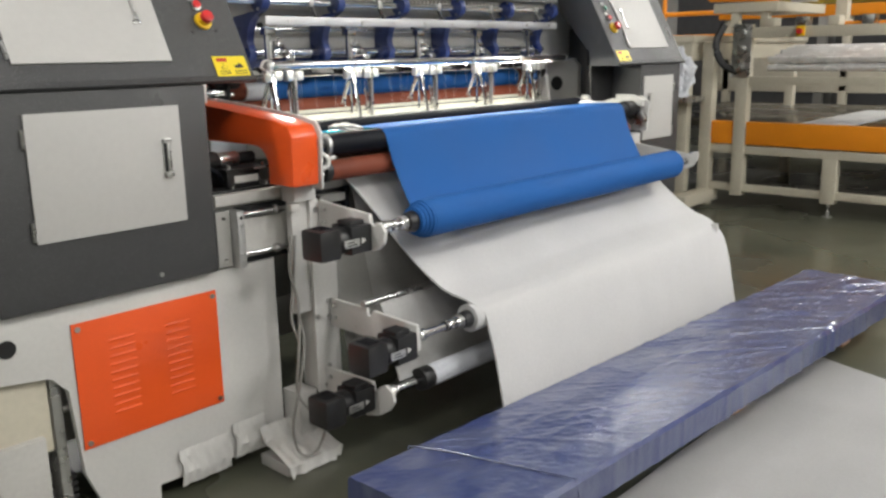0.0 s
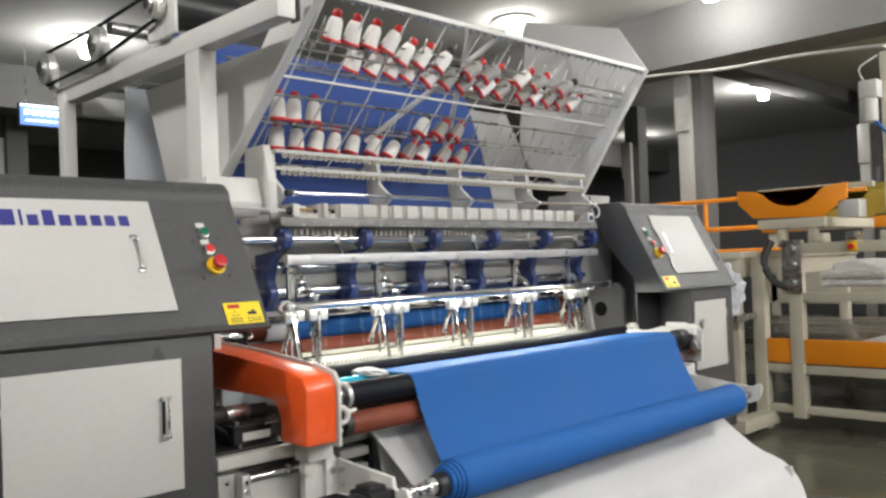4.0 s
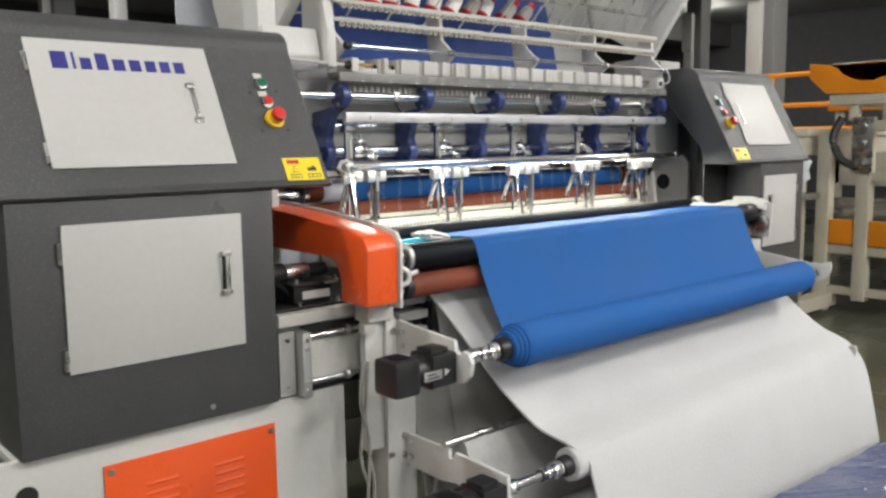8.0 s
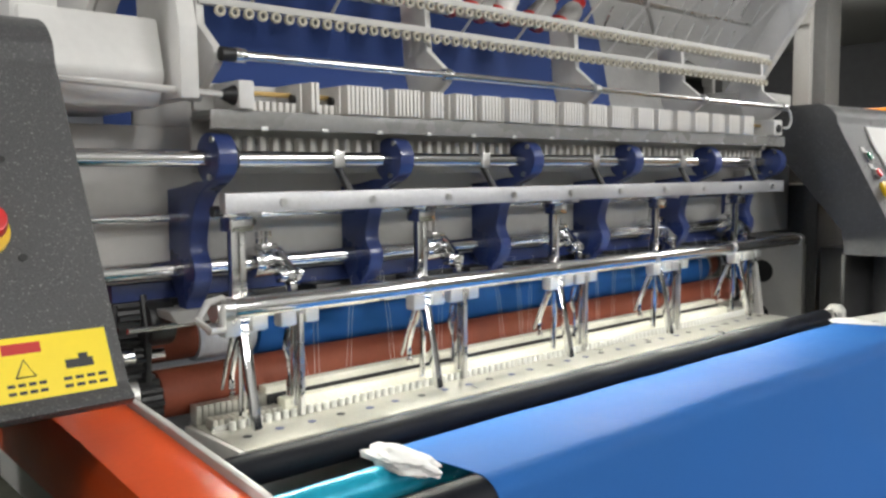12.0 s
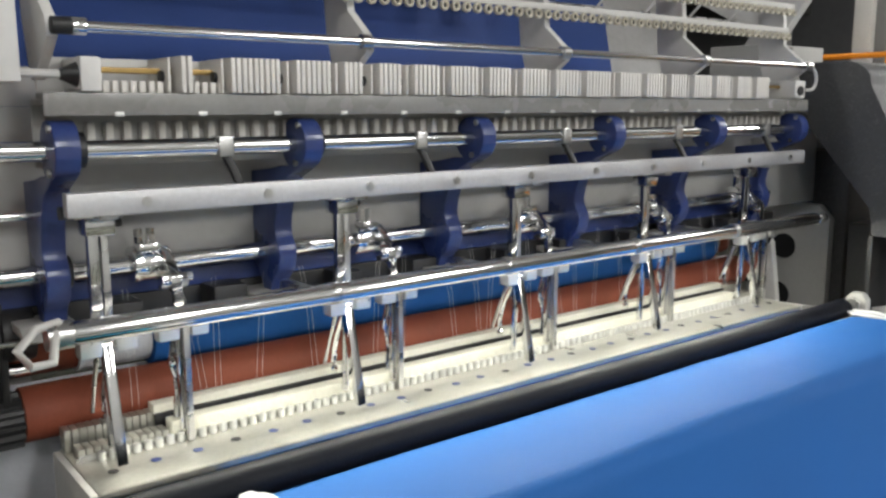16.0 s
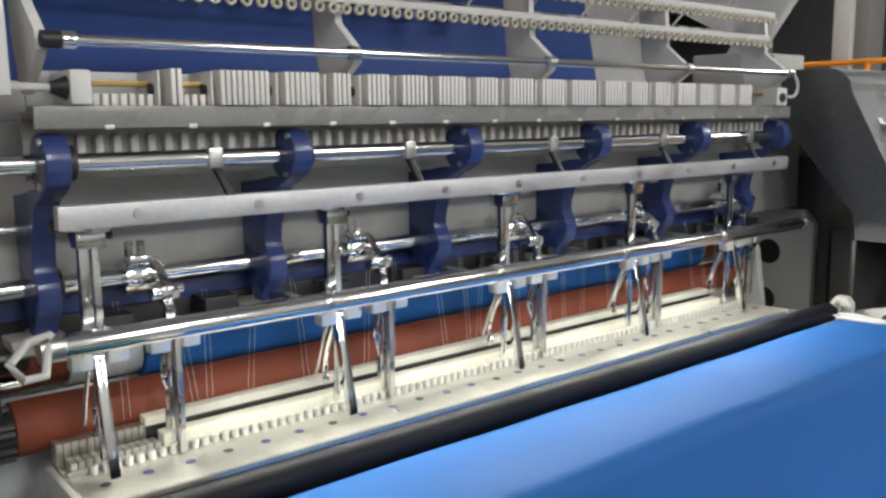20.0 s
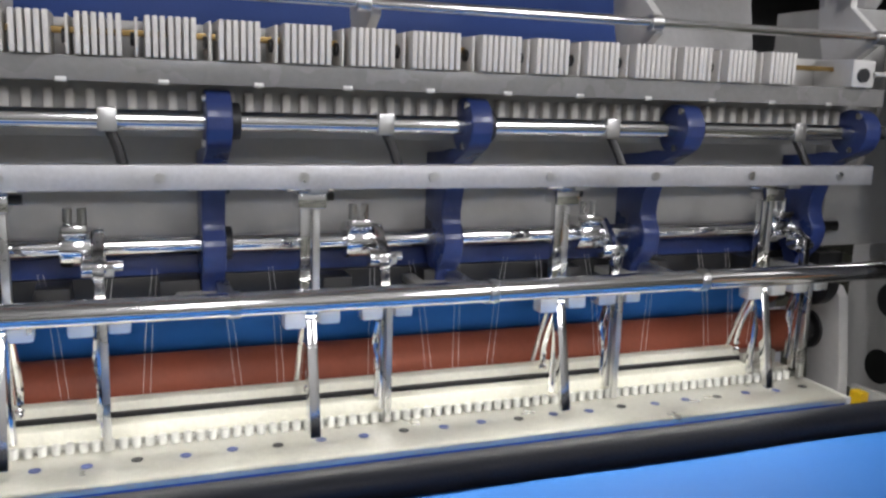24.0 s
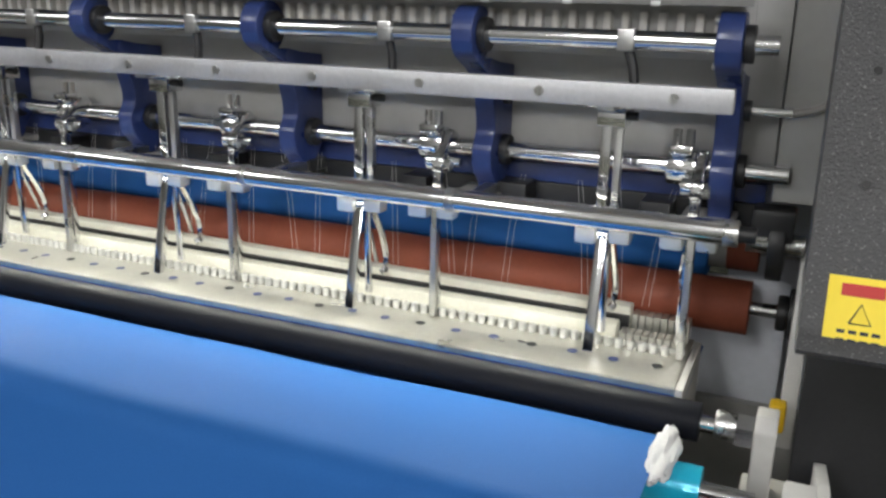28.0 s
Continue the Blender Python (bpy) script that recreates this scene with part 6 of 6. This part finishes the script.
part("hose", pipe([(LX - 0.08, 0.56, 1.36), (LX - 0.12, 0.60, 1.22), (LX - 0.12, 0.54, 1.08), (LX - 0.07, 0.45, 1.02)], 0.028, 8, smooth_steps=5), BLACK, line, "black cable hose")
for i in range(9):
    y = 0.25 - i * 0.22
    part("lever", box(LX - 0.02, LX + 0.10, y - 0.04, y + 0.04, 1.336, 1.40, 0.01), STEEL if i % 2 else CREAM, line)
bag = bmesh.new()
bmesh.ops.create_icosphere(bag, subdivisions=4, radius=1)
for v in bag.verts:
    w = 1 + 0.45 * noise.noise(v.co * 2.3) + 0.2 * noise.noise(v.co * 6)
    v.co = Vector((LX - 0.22 + v.co.x * 0.10 * w, 0.84 + v.co.y * 0.11 * w, 1.0 + v.co.z * 0.17 * w))
part("hanging_film", bag, PAPER, line, "crumpled pale film bundle")
part("film_holder", box(LX - 0.34, LX - 0.05, 0.70, 1.0, 0.80, 0.84, 0.004), STEEL, line)

tbl = thing("outfeed_table", (5.0, 1.6, 0), "cream painted steel outfeed table with a deep edge", "table")
part("top", box(4.45, 6.8, 0.76, 2.6, 1.235, 1.29, 0.006), CREAM, tbl)
part("edge", box(4.47, 6.8, 0.78, 2.6, 1.10, 1.234, 0.006), CREAM, tbl)
for x, y in ((4.55, 0.86), (4.55, 2.5), (6.7, 0.86), (6.7, 2.5)):
    part("leg", box(x - 0.04, x + 0.04, y - 0.04, y + 0.04, 0, 1.10, 0.004), CREAM, tbl)

cup = thing("cradle_unit", (4.75, 0.45, 0), "cream unit with an orange roll cradle", "roll cradle")
cr = [(0.84, 1.74), (0.835, 1.64), (0.72, 1.53), (0.22, 1.515), (0.06, 1.63), (0.05, 1.74), (0.20, 1.725)]
for i in range(8):
    t = math.radians(-28 - i * 124 / 7)
    cr.append((0.44 + 0.24 * math.cos(t), 1.80 + 0.20 * math.sin(t)))
cr.append((0.70, 1.725))
part("cradle", prism([(y, z) for y, z in cr], LX, LX + 0.03, 0.002), YELLOW_ORANGE, cup, "orange roll cradle")
part("cradle", prism([(y, z) for y, z in cr], LX + 0.9, LX + 0.93, 0.002), material("dull_yellow_paint", (0.36, 0.25, 0.03), 0.5), cup, "dull yellow roll cradle")
part("stay_bar", box(LX + 0.40, LX + 0.46, 0.02, 0.86, 1.725, 1.765, 0.004), CREAM, cup)
part("cross_bar", box(LX - 0.02, LX + 0.95, 0.20, 0.68, 1.445, 1.513, 0.004), CREAM, cup)
for y in (0.30, 0.52):
    part("leg", box(LX, LX + 0.06, y - 0.03, y + 0.03, 1.336, 1.446, 0.003), CREAM, cup)
part("box", box(LX, LX + 0.15, -0.02, 0.12, 1.50, 1.62, 0.006), FRAME, cup)

gan = thing("gantry_post", (LX + 0.1, -0.17, 0), "tall cream gantry post with a grey motor", "gantry post")
part("post", box(LX + 0.18, LX + 0.26, -0.21, -0.13, 1.375, 2.62, 0.005), CREAM, gan)
part("base_plate", box(LX + 0.10, LX + 0.28, -0.22, -0.12, 1.361, 1.3745, 0.002), CREAM, gan)
part("motor", cyl((LX + 0.10, -0.08, 2.14), (LX + 0.10, -0.08, 2.30), 0.055, seg=24, bevel=0.01), FRAME, gan, "grey motor")
part("gearbox", box(LX + 0.05, LX + 0.20, -0.15, -0.03, 2.30, 2.42, 0.01), FRAME, gan)
part("cable", pipe([(LX + 0.15, -0.04, 2.42), (LX + 0.12, -0.02, 2.52), (LX + 0.18, -0.12, 2.60)], 0.008, 6, smooth_steps=4), FRAME, gan)
part("cable", pipe([(LX + 0.10, -0.12, 2.14), (LX + 0.12, -0.20, 2.02), (LX + 0.20, -0.22, 1.90), (LX + 0.20, -0.19, 1.75)], 0.010, 6, smooth_steps=4), CLOTH, gan, "blue air hose")
tagged(part("hanging_cable", pipe([(LX + 0.2, -0.17, 2.66), (5.2, 0.6, 2.80), (5.7, 1.5, 2.93), (5.97, 2.3, 3.06), (5.97, 3.2, 3.10)], 0.014, 8, smooth_steps=8), FRAME),
       "pale cable bundle hung between gantry and column", "cable")

hr = thing("guard_rail", (6.5, 2.4, 0), "orange tubular guard rail", "guard rail")
for y in (2.0, 2.7, 3.4, 4.1):
    part("post", cyl((6.3, y, 0.0), (6.3, y, 1.80), 0.022, seg=12), YELLOW_ORANGE, hr)
for z in (1.80, 1.52, 1.30):
    part("bar", cyl((6.3, 0.5, z), (6.3, 4.4, z), 0.022, seg=12), YELLOW_ORANGE, hr)
far = thing("far_machine", (9.0, 0.5, 0), "distant cream and orange packing machine", "machine")
part("frame", box(8.0, 10.0, -2.5, 2.2, 0.7, 1.15, 0.02), CREAM, far)
part("beam", box(7.95, 8.05, -2.5, 2.2, 1.5, 1.62, 0.01), YELLOW_ORANGE, far)
for y in (-2.4, -0.8, 0.8, 2.1):
    part("post", box(8.0, 8.08, y - 0.04, y + 0.04, 0, 1.6, 0.006), CREAM, far)
part("hood", box(8.4, 9.8, -1.8, 1.6, 1.65, 2.0, 0.03), material("yellow_hood", (0.45, 0.36, 0.05), 0.5), far, "yellow machine hood")

# display board on the far side
board = thing("display_board", (1.8, 7.0, 3.0), "lit blue display board hung from the beam", "display board")
part("case", box(1.60, 2.05, 7.0, 7.06, 2.84, 3.07, 0.004), BLACK, board)
part("screen", box(1.61, 2.04, 6.994, 6.9995, 2.85, 3.06), SCREEN, board, "glowing blue screen")
for i in range(5):
    part("print_bar", box(1.65 + i * 0.073, 1.70 + i * 0.073, 6.990, 6.9938, 2.955, 3.01), SCREEN_W, board)
part("print_bar", box(1.66, 1.98, 6.990, 6.9938, 2.89, 2.905), SCREEN_W, board)
part("top_strip", box(1.61, 2.04, 6.990, 6.9938, 3.04, 3.06), SCREEN_W, board)
for x in (1.68, 1.97):
    part("hanger", cyl((x, 7.03, 3.07), (x, 7.03, CEILING), 0.006, seg=6), STEEL, board)

# red post and plywood crate behind the narrow cabinet
rp = thing("red_post", (1.98, 1.15, 0), "red painted steel post standing before the plywood crate", "post")
POST_RED = material("dull_red_paint", (0.30, 0.022, 0.018), 0.45, vary=0.12, scale=5, fine=90, bump=0.04)
part("body", box(1.90, 2.085, 1.10, 1.20, 0.0, 1.25, 0.006), POST_RED, rp)
part("cap", box(1.895, 2.090, 1.095, 1.205, 1.2505, 1.265, 0.003), POST_RED, rp)
crate = thing("plywood_crate", (2.2, 1.3, 0), "open plywood crate on the floor", "crate")
part("panel", box(2.10, 2.26, 1.25, 1.27, 0.0, 0.68, 0.003), WOOD, crate)
part("panel", box(2.10, 2.12, 1.27, 1.80, 0.0, 0.68, 0.003), WOOD, crate)
part("panel", box(2.24, 2.26, 1.27, 1.80, 0.0, 0.68, 0.003), WOOD, crate)
part("lid", box(2.09, 2.27, 1.24, 1.80, 0.681, 0.705, 0.003), WOOD, crate)
pan = thing("partition_panel", (2.4, 1.9, 0), "pale green standing partition panel", "panel")
part("sheet", box(1.9, 3.4, 2.2, 2.23, 0.05, 1.55, 0.004), material("pale_green_panel", (0.36, 0.40, 0.33), 0.5), pan)
part("foot", box(1.9, 3.4, 2.1, 2.33, 0.0, 0.05, 0.004), STEEL, pan)
